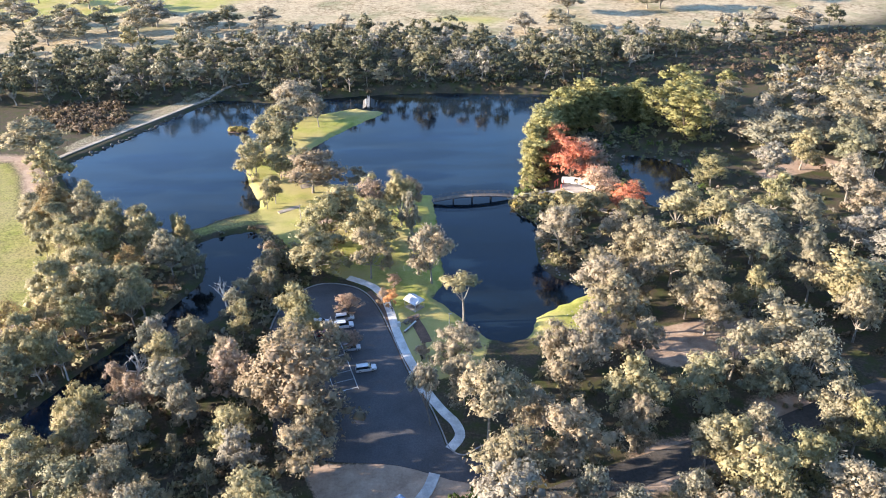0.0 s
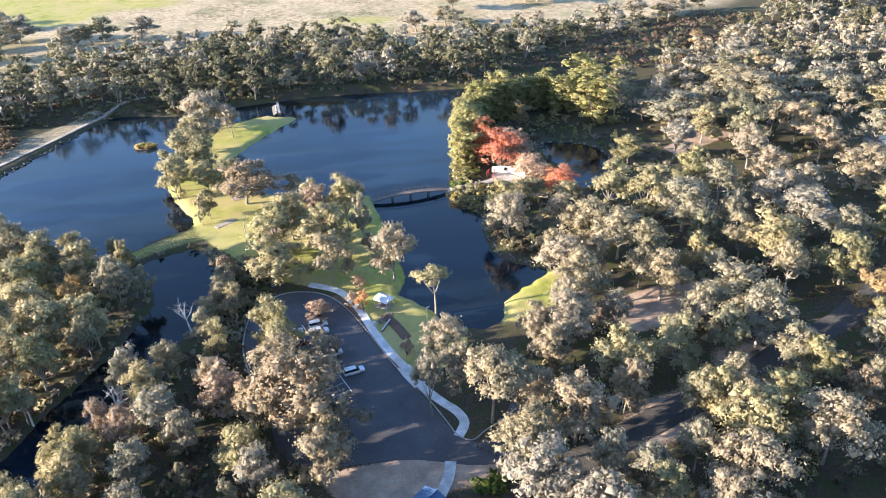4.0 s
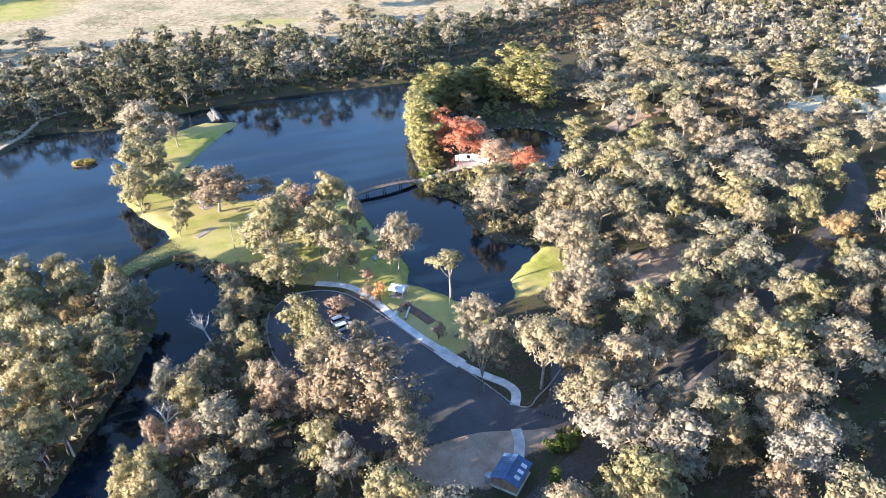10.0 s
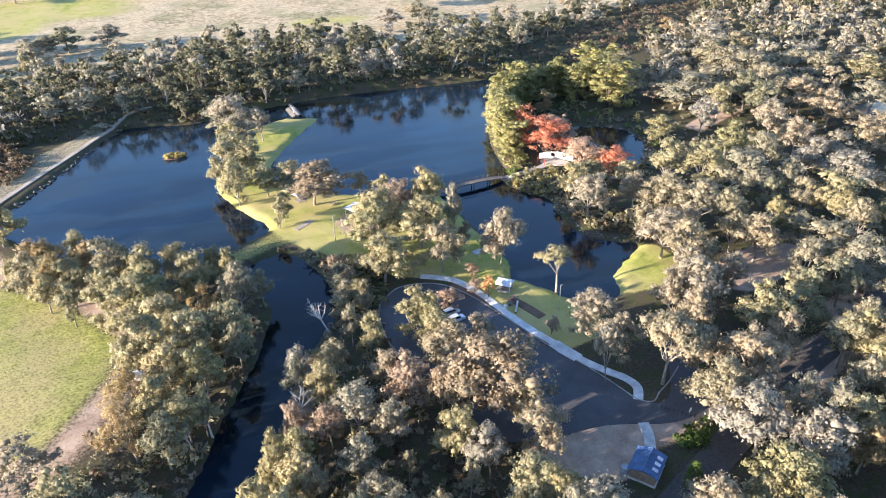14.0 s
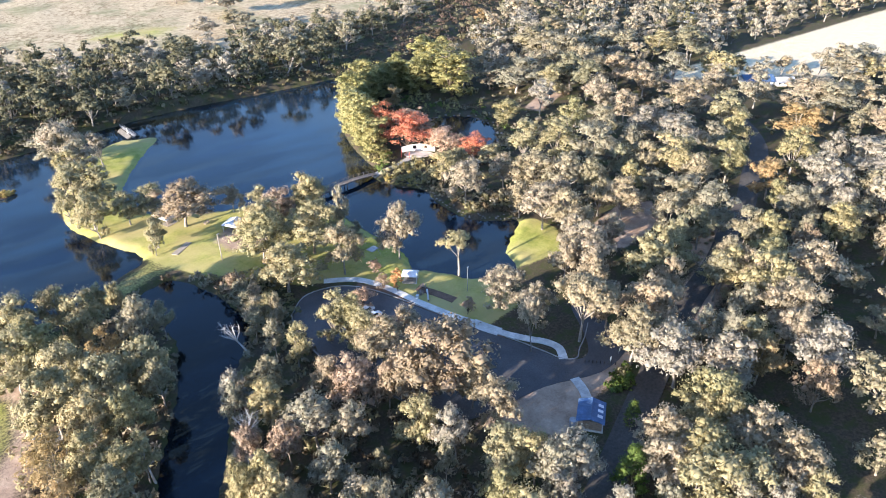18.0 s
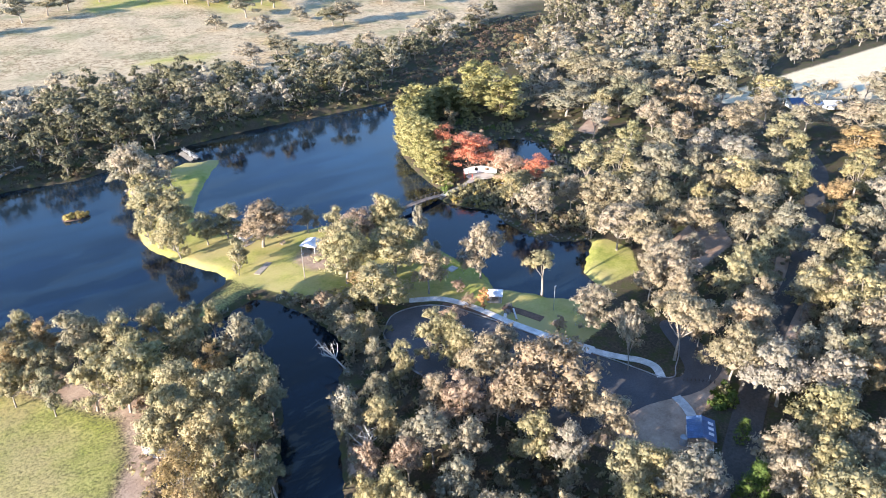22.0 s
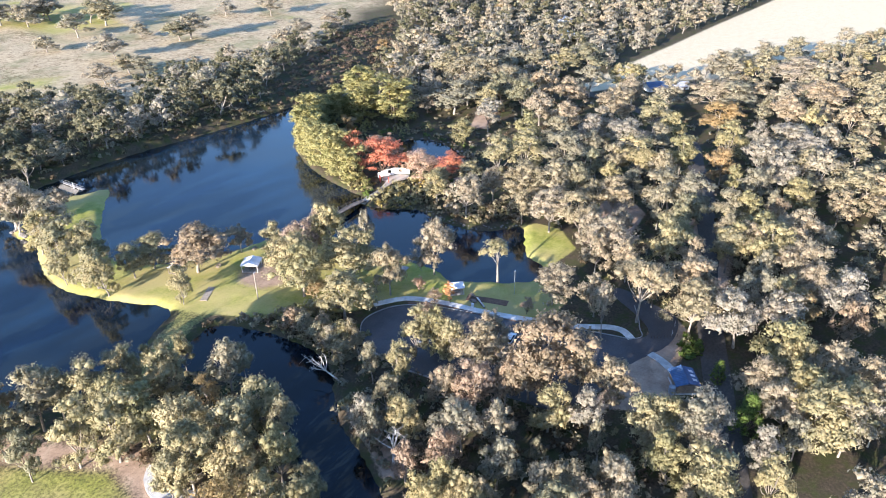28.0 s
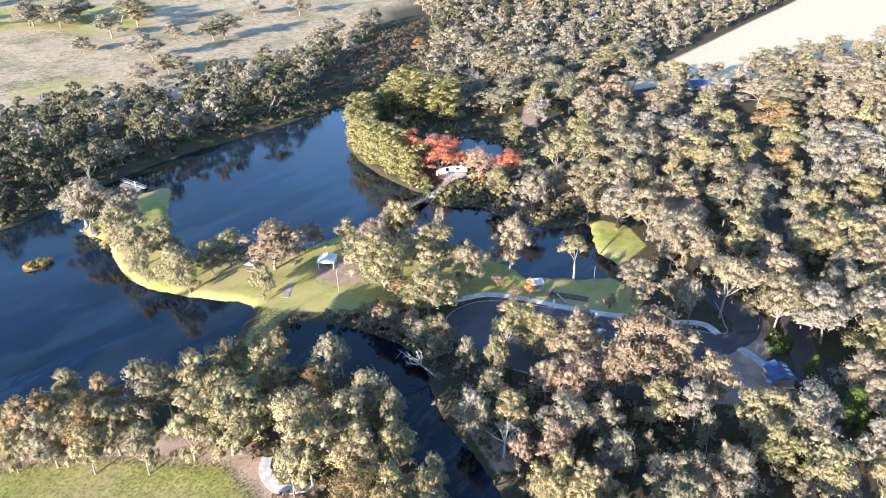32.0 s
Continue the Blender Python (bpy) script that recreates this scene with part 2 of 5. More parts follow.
def water_material(name, clear, bend):
    m, n, l, b = nodes_of(name)
    mud = noise_node(n, l, 0.02, 3.0)
    c = ramp(n, l, mud, [(0.4, tuple(clear * v for v in (0.014, 0.03, 0.05))), (0.65, tuple(clear * v for v in (0.05, 0.058, 0.04)))])
    breeze, turned = n.new("ShaderNodeTexNoise"), n.new("ShaderNodeMapping")
    turned.inputs["Rotation"].default_value, turned.inputs["Scale"].default_value = (0, 0, radians(-12)), (0.018, 0.09, 1.0)
    breeze.inputs["Scale"].default_value, breeze.inputs["Detail"].default_value = 1.0, 3.0
    l.new(n.new("ShaderNodeTexCoord").outputs["Object"], turned.inputs[0])
    l.new(turned.outputs[0], breeze.inputs["Vector"])
    # Wind streaks mixed bluer: reflected sky painted into the base colour.
    c = mix(n, l, ramp(n, l, breeze.outputs["Fac"], [(0.38, (0, 0, 0)), (0.7, (min(1.0, 2.2 * clear),) * 3)]), c, (0.011, 0.038, 0.076))
    l.new(c, b.inputs["Base Color"])
    l.new(ramp(n, l, breeze.outputs["Fac"], [(0.4, (0.06, 0.06, 0.06)), (0.65, (0.13, 0.13, 0.13))]), b.inputs["Roughness"])
    b.inputs["IOR"].default_value = bend
    tc, mp, w = n.new("ShaderNodeTexCoord"), n.new("ShaderNodeMapping"), n.new("ShaderNodeTexNoise")
    mp.inputs["Scale"].default_value = (0.5, 1.4, 1.0)
    mp.inputs["Rotation"].default_value = (0, 0, radians(20))
    w.inputs["Scale"].default_value, w.inputs["Detail"].default_value = 0.9, 3.0
    l.new(tc.outputs["Object"], mp.inputs[0])
    l.new(mp.outputs[0], w.inputs["Vector"])
    bump(n, l, b, w.outputs["Fac"], 0.12, 0.12)
    return m


# The creek copy is darker: tree shade and dark reflections put into its colour.
GROUND, WATER, SHADED_WATER = ground_material(), water_material("lake_water", 0.24, 1.42), water_material("shaded_creek_water", 0.12, 1.33)
PONDWATER = water_material("pond_water", 0.14, 1.40)

# ---- plan ----
LAKE_WEST = [(-66, 210), (-76, 203), (-84, 195), (-97, 193), (-108, 198), (-120, 208), (-136, 222), (-146, 234), (-152, 246), (-146, 260), (-138, 278), (-130, 298),
             (-119, 323), (-110, 327), (-98, 324), (-84, 323), (-62, 330), (-42, 334), (-42, 318), (-52, 312), (-66, 304), (-75, 297), (-73, 284), (-77, 270), (-81, 254), (-79, 240), (-73, 225)]
LAKE_EAST = [(-34, 309), (-41, 298), (-50, 283), (-58, 267), (-62, 252), (-58, 241), (-48, 232), (-36, 226), (-20, 223), (-8, 221), (20, 221), (23, 230), (25, 242), (29.5, 261),
             (37.5, 279), (46, 292.5), (62, 303), (85, 315), (113, 329), (127, 342), (100, 340), (64, 337), (28, 337), (0, 339), (-25, 338), (-45, 333), (-46, 314)]
MID_POND = [(-7, 224), (-6, 205), (-5, 189), (-3, 173), (-3, 164), (-5, 157), (0, 151), (5, 143), (12, 138), (19, 140), (22, 148), (29, 154), (38, 161), (33, 165), (27, 170),
            (25, 178), (25, 190), (27, 198), (21, 207), (18, 215), (18, 224)]
CREEK = [(-64, 193.5), (-59, 187), (-55, 175), (-53.5, 163), (-56, 154), (-62, 146), (-69, 135), (-73, 123), (-79, 112), (-87, 95), (-96, 75), (-106, 48), (-122, 48), (-110, 78),
         (-98, 98), (-91, 113), (-85, 128), (-78, 142), (-74, 153), (-71, 165), (-74, 176), (-80, 182), (-78, 187.5), (-71, 191.5)]
GARDEN_POND = [(62, 244), (66, 257), (75, 256), (85, 248), (86, 236), (80, 222), (70, 213), (65, 216), (66, 228), (64, 238)]
LAWN = [(-66, 208), (-75, 228), (-81, 245), (-80, 260), (-74, 298), (-48, 313), (-30, 309), (-62, 252), (-36, 224), (-6, 222), (-6, 190), (-2, 165), (-6, 157), (2, 150), (10, 140),
        (6, 124), (-6, 122), (-15, 142), (-22, 160), (-36, 168), (-46, 178), (-54, 186), (-62, 199)]
EAST_LAWN = [(17, 140), (20, 148), (28, 155.5), (36, 161), (42, 158), (43.4, 149), (34, 137.7), (22, 138)]
FIELD = [(-131, 197), (-122, 189), (-114, 177), (-105, 164), (-106, 150), (-112, 138), (-121, 122), (-300, 120), (-300, 256), (-172, 250), (-160, 236), (-142, 205)]
LEVEE_GRASS = [(-60, 207), (-66, 207), (-76, 201), (-84, 194), (-92, 191), (-90, 183), (-82, 184), (-76, 190), (-66, 195), (-58, 196)]
LEVEE_WEST = [(-154, 252), (-118, 328), (-126, 334), (-148, 306), (-162, 262)]
PADDOCK = [(-290, 392), (-198, 378), (-165, 398), (-129, 408), (-80, 425), (-52, 452), (-3, 478), (5, 425), (30, 408), (84, 428), (174, 442), (262, 486), (380, 560), (500, 800), (700, 3000), (-3000, 3000), (-3000, 380)]
DRY_FIELD = [(190, 228), (203, 237), (280, 236), (390, 239), (520, 241), (1400, 248), (1400, -100), (500, 90), (390, 140), (295, 171), (259, 181), (235, 205)]
DIRT_EAST = [(38, 138), (54, 144), (73, 149), (82, 144), (72, 132), (51, 128)]
DIRT_YARD = [(-30, 98), (-22, 97), (-11, 98), (-1, 98), (10, 100), (20, 101), (12, 91), (-4, 88), (-14, 83), (-24, 88)]
CREEK_BANK = [(-67, 136), (-69, 128), (-74, 118), (-70, 114), (-66, 124), (-63, 132)]
DIRT_SHELTER = [(-46, 196), (-48, 206), (-42, 213), (-30, 212), (-26, 202), (-32, 194), (-40, 193)]
HOLLOW = [(71, 340), (89, 365), (150, 400), (222, 446), (251, 459), (273, 446), (176, 357), (140, 345), (115, 346)]
ROAD_GAP = [(60, 93), (61, 108), (72, 120), (104, 125), (101, 110), (80, 92)]
CREEK_GAP = [(-53, 112), (-39, 99), (-43, 87), (-71, 101), (-66, 109)]
NORTH_EAST_GAP = [(198, 236), (206, 250), (222, 262), (230, 252), (222, 243)]
CLEARING = [(112, 232), (110, 240), (138, 256), (146, 248)]
CAR_PARK = [(-45, 149), (-43, 156), (-37.5, 161.3), (-31, 161.5), (-25, 158.5), (-20, 151), (-14.5, 137), (-10.5, 126), (-5, 114.5), (-1.8, 106), (-0.3, 102), (4, 99),
            (8, 101), (12, 107), (17, 116), (21, 115), (19, 105), (16, 96), (4, 93), (-10, 97), (-26, 98), (-35, 102), (-38, 112), (-42, 126), (-45, 138)]
ROAD = [(-60, 50), (-17, 71), (13, 85.5), (38, 97), (66, 107), (87, 117), (103, 123), (126, 136), (152, 150), (176, 178), (190, 214), (197, 232)]
TRACK = [(34, 90), (32, 96), (40, 104), (52, 106), (60, 108), (66, 118), (84, 120), (80, 104), (62, 98)]


def inside(poly, x, y):
    c = np.zeros(np.shape(x), bool)
    for (ax, ay), (bx, by) in zip(poly, poly[1:] + poly[:1]):
        if ay != by:
            c ^= ((ay > y) != (by > y)) & (x < (bx - ax) * (y - ay) / (by - ay) + ax)
    return c


def away(line, x, y, closed=True):
    """Distance to a line; negative inside a closed one."""
    d = np.full(np.shape(x), 1e9)
    for (ax, ay), (bx, by) in zip(line, line[1:] + line[:1] if closed else line[1:]):
        ux, uy = bx - ax, by - ay
        s = np.clip(((x - ax) * ux + (y - ay) * uy) / (ux * ux + uy * uy + 1e-9), 0, 1)
        d = np.minimum(d, np.hypot(x - ax - s * ux, y - ay - s * uy))
    return np.where(inside(line, x, y), -d, d) if closed else d


def smooth(line, steps=6, closed=True):
    """A rounded line through the given plan points."""
    n, out = len(line), []
    p = [np.array(q, float) for q in line]
    for i in range(n if closed else n - 1):
        a, b, c, d = (p[(i + k) % n] if closed else p[min(max(i + k, 0), n - 1)] for k in (-1, 0, 1, 2))
        for s in range(steps):
            t = s / steps
            out.append(tuple(0.5 * (2 * b + (c - a) * t + (2 * a - 5 * b + 4 * c - d) * t * t + (3 * b - a - 3 * c + d) * t ** 3)))
    return out if closed else out + [tuple(p[-1])]


WATERS = [smooth(w, 3) for w in (LAKE_WEST, LAKE_EAST, MID_POND, CREEK, GARDEN_POND)]
LEVEL = -1.0


def shore(x, y):
    d = np.full(np.shape(x), 1e9)
    for w in WATERS:
        d = np.minimum(d, away(w, x, y))
    return d


def waves(x, y):
    return 0.25 * np.sin(x * 0.045 + 1.3) * np.cos(y * 0.05) + 0.12 * np.sin(x * 0.17 + y * 0.11)


def height(x, y):
    """The lie of the land."""
    x, y = np.asarray(x, float), np.asarray(y, float)
    d = shore(x, y) + 0.5 * np.sin(x * 0.9 + 0.7 * y) * np.sin(y * 0.8 - 0.3 * x)
    bank = np.clip(d / 3.0, -1.0, 1.0)
    h = np.where(bank > 0, -1.0 + 1.0 * bank * (2 - bank), -1.0 + 1.8 * bank)
    far = np.clip((d - 3.0) / 12.0, 0, 1)
    hill = 8 * np.clip((y - 420) / 300, 0, 1) ** 2
    past = y - np.interp(x, [-300, -160, -120, -60, 60, 122, 160, 240], [310, 318, 327, 332, 338, 342, 366, 420])
    scarp = 3.6 * np.clip((past + 1) / 9, 0, 1) * np.clip((85 - past) / 50, 0, 1) * np.clip((d + 1) / 3, 0, 1)
    far = far * np.clip((away(CAR_PARK, x, y) - 0.5) / 10, 0, 1)
    return h + far * waves(x, y) + hill + scarp


def lie(x, y):
    return float(height(np.array([x]), np.array([y]))[0])


def spread_grid(lo, hi, step, far, grow=1.22):
    core = list(np.arange(lo, hi + step, step))
    a, s = [core[0]], step
    while a[-1] > far[0]:
        s *= grow
        a.append(a[-1] - s)
    b, s = [core[-1]], step
    while b[-1] < far[1]:
        s *= grow
        b.append(b[-1] + s)
    return np.array(a[:0:-1] + core + b[1:])


def mesh_of(name, verts, faces, mats, smooth_shade=False, index=None):
    me = bpy.data.meshes.new(name)
    me.from_pydata([tuple(v) for v in verts], [], [tuple(int(i) for i in f) for f in faces])
    for mt in mats:
        me.materials.append(mt)
    if index is not None:
        me.polygons.foreach_set("material_index", np.asarray(index, np.int32))
    if smooth_shade:
        me.polygons.foreach_set("use_smooth", np.ones(len(me.polygons), bool))
    me.update()
    return me


def tri_mesh(name, verts, tris, mats, index=None):
    """A mesh of many triangles, from arrays."""
    me = bpy.data.meshes.new(name)
    verts, tris = np.asarray(verts, np.float32), np.asarray(tris, np.int32)
    me.vertices.add(len(verts))
    me.vertices.foreach_set("co", verts[:, :3].ravel())
    me.loops.add(tris.size)
    me.loops.foreach_set("vertex_index", tris.ravel())
    me.polygons.add(len(tris))
    me.polygons.foreach_set("loop_start", np.arange(0, tris.size, 3, dtype=np.int32))
    for mt in mats:
        me.materials.append(mt)
    if index is not None:
        me.polygons.foreach_set("material_index", np.asarray(index, np.int32))
    me.update(calc_edges=True)
    if verts.shape[1] == 6:
        rounded = me.attributes.new("custom_normal", "FLOAT_VECTOR", "POINT")
        rounded.data.foreach_set("vector", verts[:, 3:].ravel())
    return me


def part(name, bm, material, parent, label=""):
    """One mesh object under a thing or a part, from a bmesh or a mesh."""
    if isinstance(bm, bmesh.types.BMesh):
        me = bpy.data.meshes.new(name)
        bm.to_mesh(me)
        bm.free()
        me.materials.append(material)
    else:
        me = bm
    ob = new(name, me)
    ob.parent = parent
    return tagged(ob, label)


def thing(name, x, y, z, turn, label, category, group=""):
    ob = new(name)
    ob.matrix_world = pose(x, y, z, 0, 0, turn)
    ob.empty_display_size = 0.5
    return tagged(ob, label, category, group)


# ---- ground and water ----
gx, gy = spread_grid(-176, 142, 1.5, (-2600, 2600)), spread_grid(46, 346, 1.5, (-900, 3000))
XX, YY = np.meshgrid(gx, gy)
HH = height(XX, YY)
nx, ny = len(gx), len(gy)
quad = np.array([(j * nx + i, j * nx + i + 1, (j + 1) * nx + i + 1, (j + 1) * nx + i) for j in range(ny - 1) for i in range(nx - 1)])
ground = tagged(new("ground", mesh_of("ground", np.c_[XX.ravel(), YY.ravel(), HH.ravel()], quad, [GROUND], True)),
                "park ground of lawn, leaf litter, bare earth and dry pasture", "ground", kind="structure")


def zone(polys, soft=2.0):
    v = np.zeros(XX.shape)
    for p in polys:
        v = np.maximum(v, np.clip(0.5 - away(p, XX, YY) / (2 * soft), 0, 1))
    return v


zones = np.ones((ny * nx, 4), np.float32)
# Levee grass is halved with dark litter, partly to paint the trees' shade.
zones[:, 0] = (np.maximum(np.maximum(zone([LAWN, EAST_LAWN]), 0.5 * zone([LEVEE_GRASS])), 0.56 * zone([FIELD], 5.0)) * (1 - 0.75 * zone([DIRT_SHELTER], 5.0))).ravel()
zones[:, 1] = np.maximum(zone([DRY_FIELD], 6.0), 0.46 * zone([LEVEE_WEST])).ravel()
# Dirt stays low in HOLLOW so dark litter stands in for shade there.
zones[:, 2] = np.maximum(0.3 * zone([HOLLOW], 5.0).ravel(), np.maximum(np.maximum(np.maximum(np.maximum(zone([DIRT_EAST, DIRT_YARD, CLEARING, CREEK_BANK]), zone([TRACK], 5.0)), zone([DIRT_SHELTER], 5.0)), 0.7 * np.clip(1 - np.abs(away(FIELD, XX, YY) - 1) / 12, 0, 1)), np.clip(1.0 - np.abs(shore(XX, YY) - 0.4) / 1.4, 0, 0.75) * zone([LAWN, EAST_LAWN, LEVEE_GRASS], 4.0)).ravel())
pas = ground.data.attributes.new("pasture", "FLOAT", "POINT")
GREEN_BANDS = [[(-420, 470), (-300, 490), (-190, 512), (-165, 553), (-107, 586), (-95, 640), (-420, 680)], [(-20, 690), (52, 668), (76, 632), (85, 600), (137, 585), (150, 640), (205, 712), (190, 755), (99, 810), (10, 850)], [(-60, 490), (20, 470), (60, 500), (0, 520)], [(218, 566), (338, 590), (345, 560), (235, 528)]]
pas.data.foreach_set("value", zone([PADDOCK], 6.0).ravel().astype(np.float32))
lay = ground.data.color_attributes.new("zones", "FLOAT_COLOR", "POINT")
zones[:, 0] = np.maximum(zones[:, 0], 0.62 * zone(GREEN_BANDS, 12.0).ravel())
lay.data.foreach_set("color", zones.ravel())

wet = shore(XX, YY) < 3.0
cells = [q for q, k in zip(quad.reshape(ny - 1, nx - 1, 4).reshape(-1, 4), (wet[:-1, :-1] | wet[1:, :-1] | wet[:-1, 1:] | wet[1:, 1:]).ravel()) if k]
flat = XX.ravel(), YY.ravel()


def water_sheet(quads, material, label):
    used = {}
    for q in quads:
        for v in q:
            used.setdefault(int(v), len(used))
    me = mesh_of("water", [(flat[0][v], flat[1][v], LEVEL) for v in used], [[used[int(v)] for v in q] for q in quads], [material], True)
    return tagged(new("water", me), label, "water", kind="structure")


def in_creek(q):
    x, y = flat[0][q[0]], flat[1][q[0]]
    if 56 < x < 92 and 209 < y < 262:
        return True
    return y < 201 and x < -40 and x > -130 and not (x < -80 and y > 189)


def in_pond(q):
    x, y = flat[0][q[0]], flat[1][q[0]]
    return -12 < x < 46 and y < 217


water_sheet([q for q in cells if not in_creek(q) and not in_pond(q)], WATER, "still blue lakes with faint ripples")
water_sheet([q for q in cells if in_pond(q) and not in_creek(q)], PONDWATER, "dark still pond beyond the footbridge")
# Creek and garden pond get the water with tree shade in its colour.
water_sheet([q for q in cells if in_creek(q)], SHADED_WATER, "still creek and garden pond, water colour darkened for tree shade and reflections")


# ---- roads and paths ----
def ribbon(name, line, width, thick, material, kind, label, category, lift=0.05, steps=4):
    """A slab that follows a plan line."""
    pts = [Vector((x, y, 0)) for x, y in smooth(line, steps, False)]
    bm = bmesh.new()
    rows = []
    for i, p in enumerate(pts):
        d = (pts[min(i + 1, len(pts) - 1)] - pts[max(i - 1, 0)]).normalized()
        s = Vector((-d.y, d.x, 0)) * width / 2
        top = max(lie(p.x + s.x, p.y + s.y), lie(p.x - s.x, p.y - s.y), lie(p.x, p.y)) + lift
        rows.append([bm.verts.new((q.x, q.y, z)) for q, z in ((p + s, top), (p - s, top), (p - s, top - thick), (p + s, top - thick))])
    for a, b in zip(rows, rows[1:]):
        for k in range(4):
            bm.faces.new((a[k], a[(k + 1) % 4], b[(k + 1) % 4], b[k]))
    bm.faces.new(rows[0][::-1])
    bm.faces.new(rows[-1])
    bmesh.ops.recalc_face_normals(bm, faces=bm.faces)
    return tagged(part(name, bm, material, None), label, category, kind=kind)


PARK_EDGE = smooth(CAR_PARK, 4)
bm = bmesh.new()
f = bm.faces.new([bm.verts.new((x, y, 0.10)) for x, y in PARK_EDGE])
r = bmesh.ops.extrude_face_region(bm, geom=[f])
bmesh.ops.translate(bm, vec=(0, 0, -0.9), verts=[v for v in r["geom"] if isinstance(v, bmesh.types.BMVert)])
bmesh.ops.recalc_face_normals(bm, faces=bm.faces)
tagged(part("car_park", bm, ASPHALT, None), "dark asphalt car park with a rounded turning end", "car park", kind="structure")
ribbon("main_road", [(-60, 50), (-17, 71), (13, 85.5), (38, 97), (66, 107), (87, 117), (103, 123), (126, 136), (152, 150), (176, 178), (190, 214), (197, 236)], 6.5, 0.6, OLDROAD, "structure", "shaded grey country road through the trees", "road", 0.12)
PATH = [(-29.5, 165.3), (-21.5, 160.3), (-17, 151.5), (-14, 141), (-10.5, 131), (-8.3, 126), (-5.3, 118.5), (-1.5, 112.3), (1.2, 108.7), (2.2, 105), (0.2, 101.4)]
# ---- trees ----
rng = np.random.default_rng(7)


def tube(points, radii, sides=5):
    """A tapered limb as triangles."""
    v, t, pts = [], [], [np.array(p, float) for p in points]
    for i, p in enumerate(pts):
        d = pts[min(i + 1, len(pts) - 1)] - pts[max(i - 1, 0)]
        d /= np.linalg.norm(d) + 1e-9
        a = np.cross(d, (0.31, 0.95, 0.05))
        a /= np.linalg.norm(a) + 1e-9
        b = np.cross(d, a)
        for k in range(sides):
            w = 2 * math.pi * k / sides
            v.append(p + radii[i] * (math.cos(w) * a + math.sin(w) * b))
    for i in range(len(pts) - 1):
        for k in range(sides):
            p, q = i * sides + k, i * sides + (k + 1) % sides
            t += [(p, q, q + sides), (p, q + sides, p + sides)]
    return np.array(v), np.array(t)


def join(chunks):
    vs, ts, n = [], [], 0
    for v, t in chunks:
        vs.append(v)
        ts.append(t + n)
        n += len(v)
    return np.concatenate(vs), np.concatenate(ts)


HEART = np.array([(1, 0, 0.1), (0, 1, -0.1), (-1, 0, 0.1), (0, -1, -0.1), (0, 0, 1), (0, 0, -1)], float)
HEART_TRIS = np.array([t for k in range(4) for t in ((k, (k + 1) % 4, 4), ((k + 1) % 4, k, 5))])


def hearts(centres, radii, r, flat):
    """The dense inside of each clump, under its loose leaves."""
    n = len(centres)
    v = centres[:, None] + HEART[None] * (radii * 0.6)[:, None, None] * r.uniform(0.7, 1.15, (n, 6, 1)) * np.array((1, 1, flat))
    t = HEART_TRIS[None] + 6 * np.arange(n)[:, None, None]
    way = np.repeat(HEART[None] / np.linalg.norm(HEART, axis=1)[None, :, None], n, 0)
    return np.concatenate([v, way], 2).reshape(-1, 6), t.reshape(-1, 3)


def foliage(centres, radii, count, size, r, flat=0.72, ragged=0.8, solid=True):
    """Small leaf sprays on clumps: each clump a dense, flattened dome with a ragged skin."""
    c = np.repeat(centres, count, 0)
    rad = np.repeat(radii, count)[:, None]
    out = r.normal(size=c.shape)
    out /= np.linalg.norm(out, axis=1)[:, None]
    low = out[:, 2] < -0.35
    out[low, 2] *= -0.6
    dist = r.uniform(0.58, 1.04, len(c))[:, None] + 0.30 * np.maximum(0, r.normal(size=(len(c), 1)) - 0.5) + (0.0 if solid else -0.25 * r.uniform(0, 1.6, (len(c), 1)))
    uneven = np.repeat(r.uniform(0.72, 1.3, np.shape(centres)), count, 0)
    p = c + out * rad * dist * uneven * np.array((1, 1, flat))
    nrm = out * np.array((1, 1, 1.2)) + ragged * r.normal(size=c.shape)
    nrm /= np.linalg.norm(nrm, axis=1)[:, None]
    a = 0.75 * r.normal(size=c.shape) + np.array((0, 0, -0.6))
    a -= nrm * (a * nrm).sum(1)[:, None]
    a /= np.linalg.norm(a, axis=1)[:, None]
    b = np.cross(nrm, a)
    s = size * r.uniform(0.55, 1.45, len(c))[:, None]
    v = np.stack([p + 1.15 * a * s, p - 0.8 * a * s + 0.6 * b * s, p - 0.7 * a * s - 0.62 * b * s], 1).reshape(-1, 3)
    crown = p - np.asarray(centres).mean(0)
    crown /= np.linalg.norm(crown, axis=1)[:, None] + 1e-6
    way = 0.62 * out * np.array((1, 1, 1.1)) + 0.36 * crown + 0.2 * nrm
    way /= np.linalg.norm(way, axis=1)[:, None]
    v = np.c_[v, np.repeat(way, 3, 0)]
    sheet = v, np.arange(len(v)).reshape(-1, 3)
    return join([sheet, hearts(np.asarray(centres), np.asarray(radii), r, flat)]) if solid else sheet


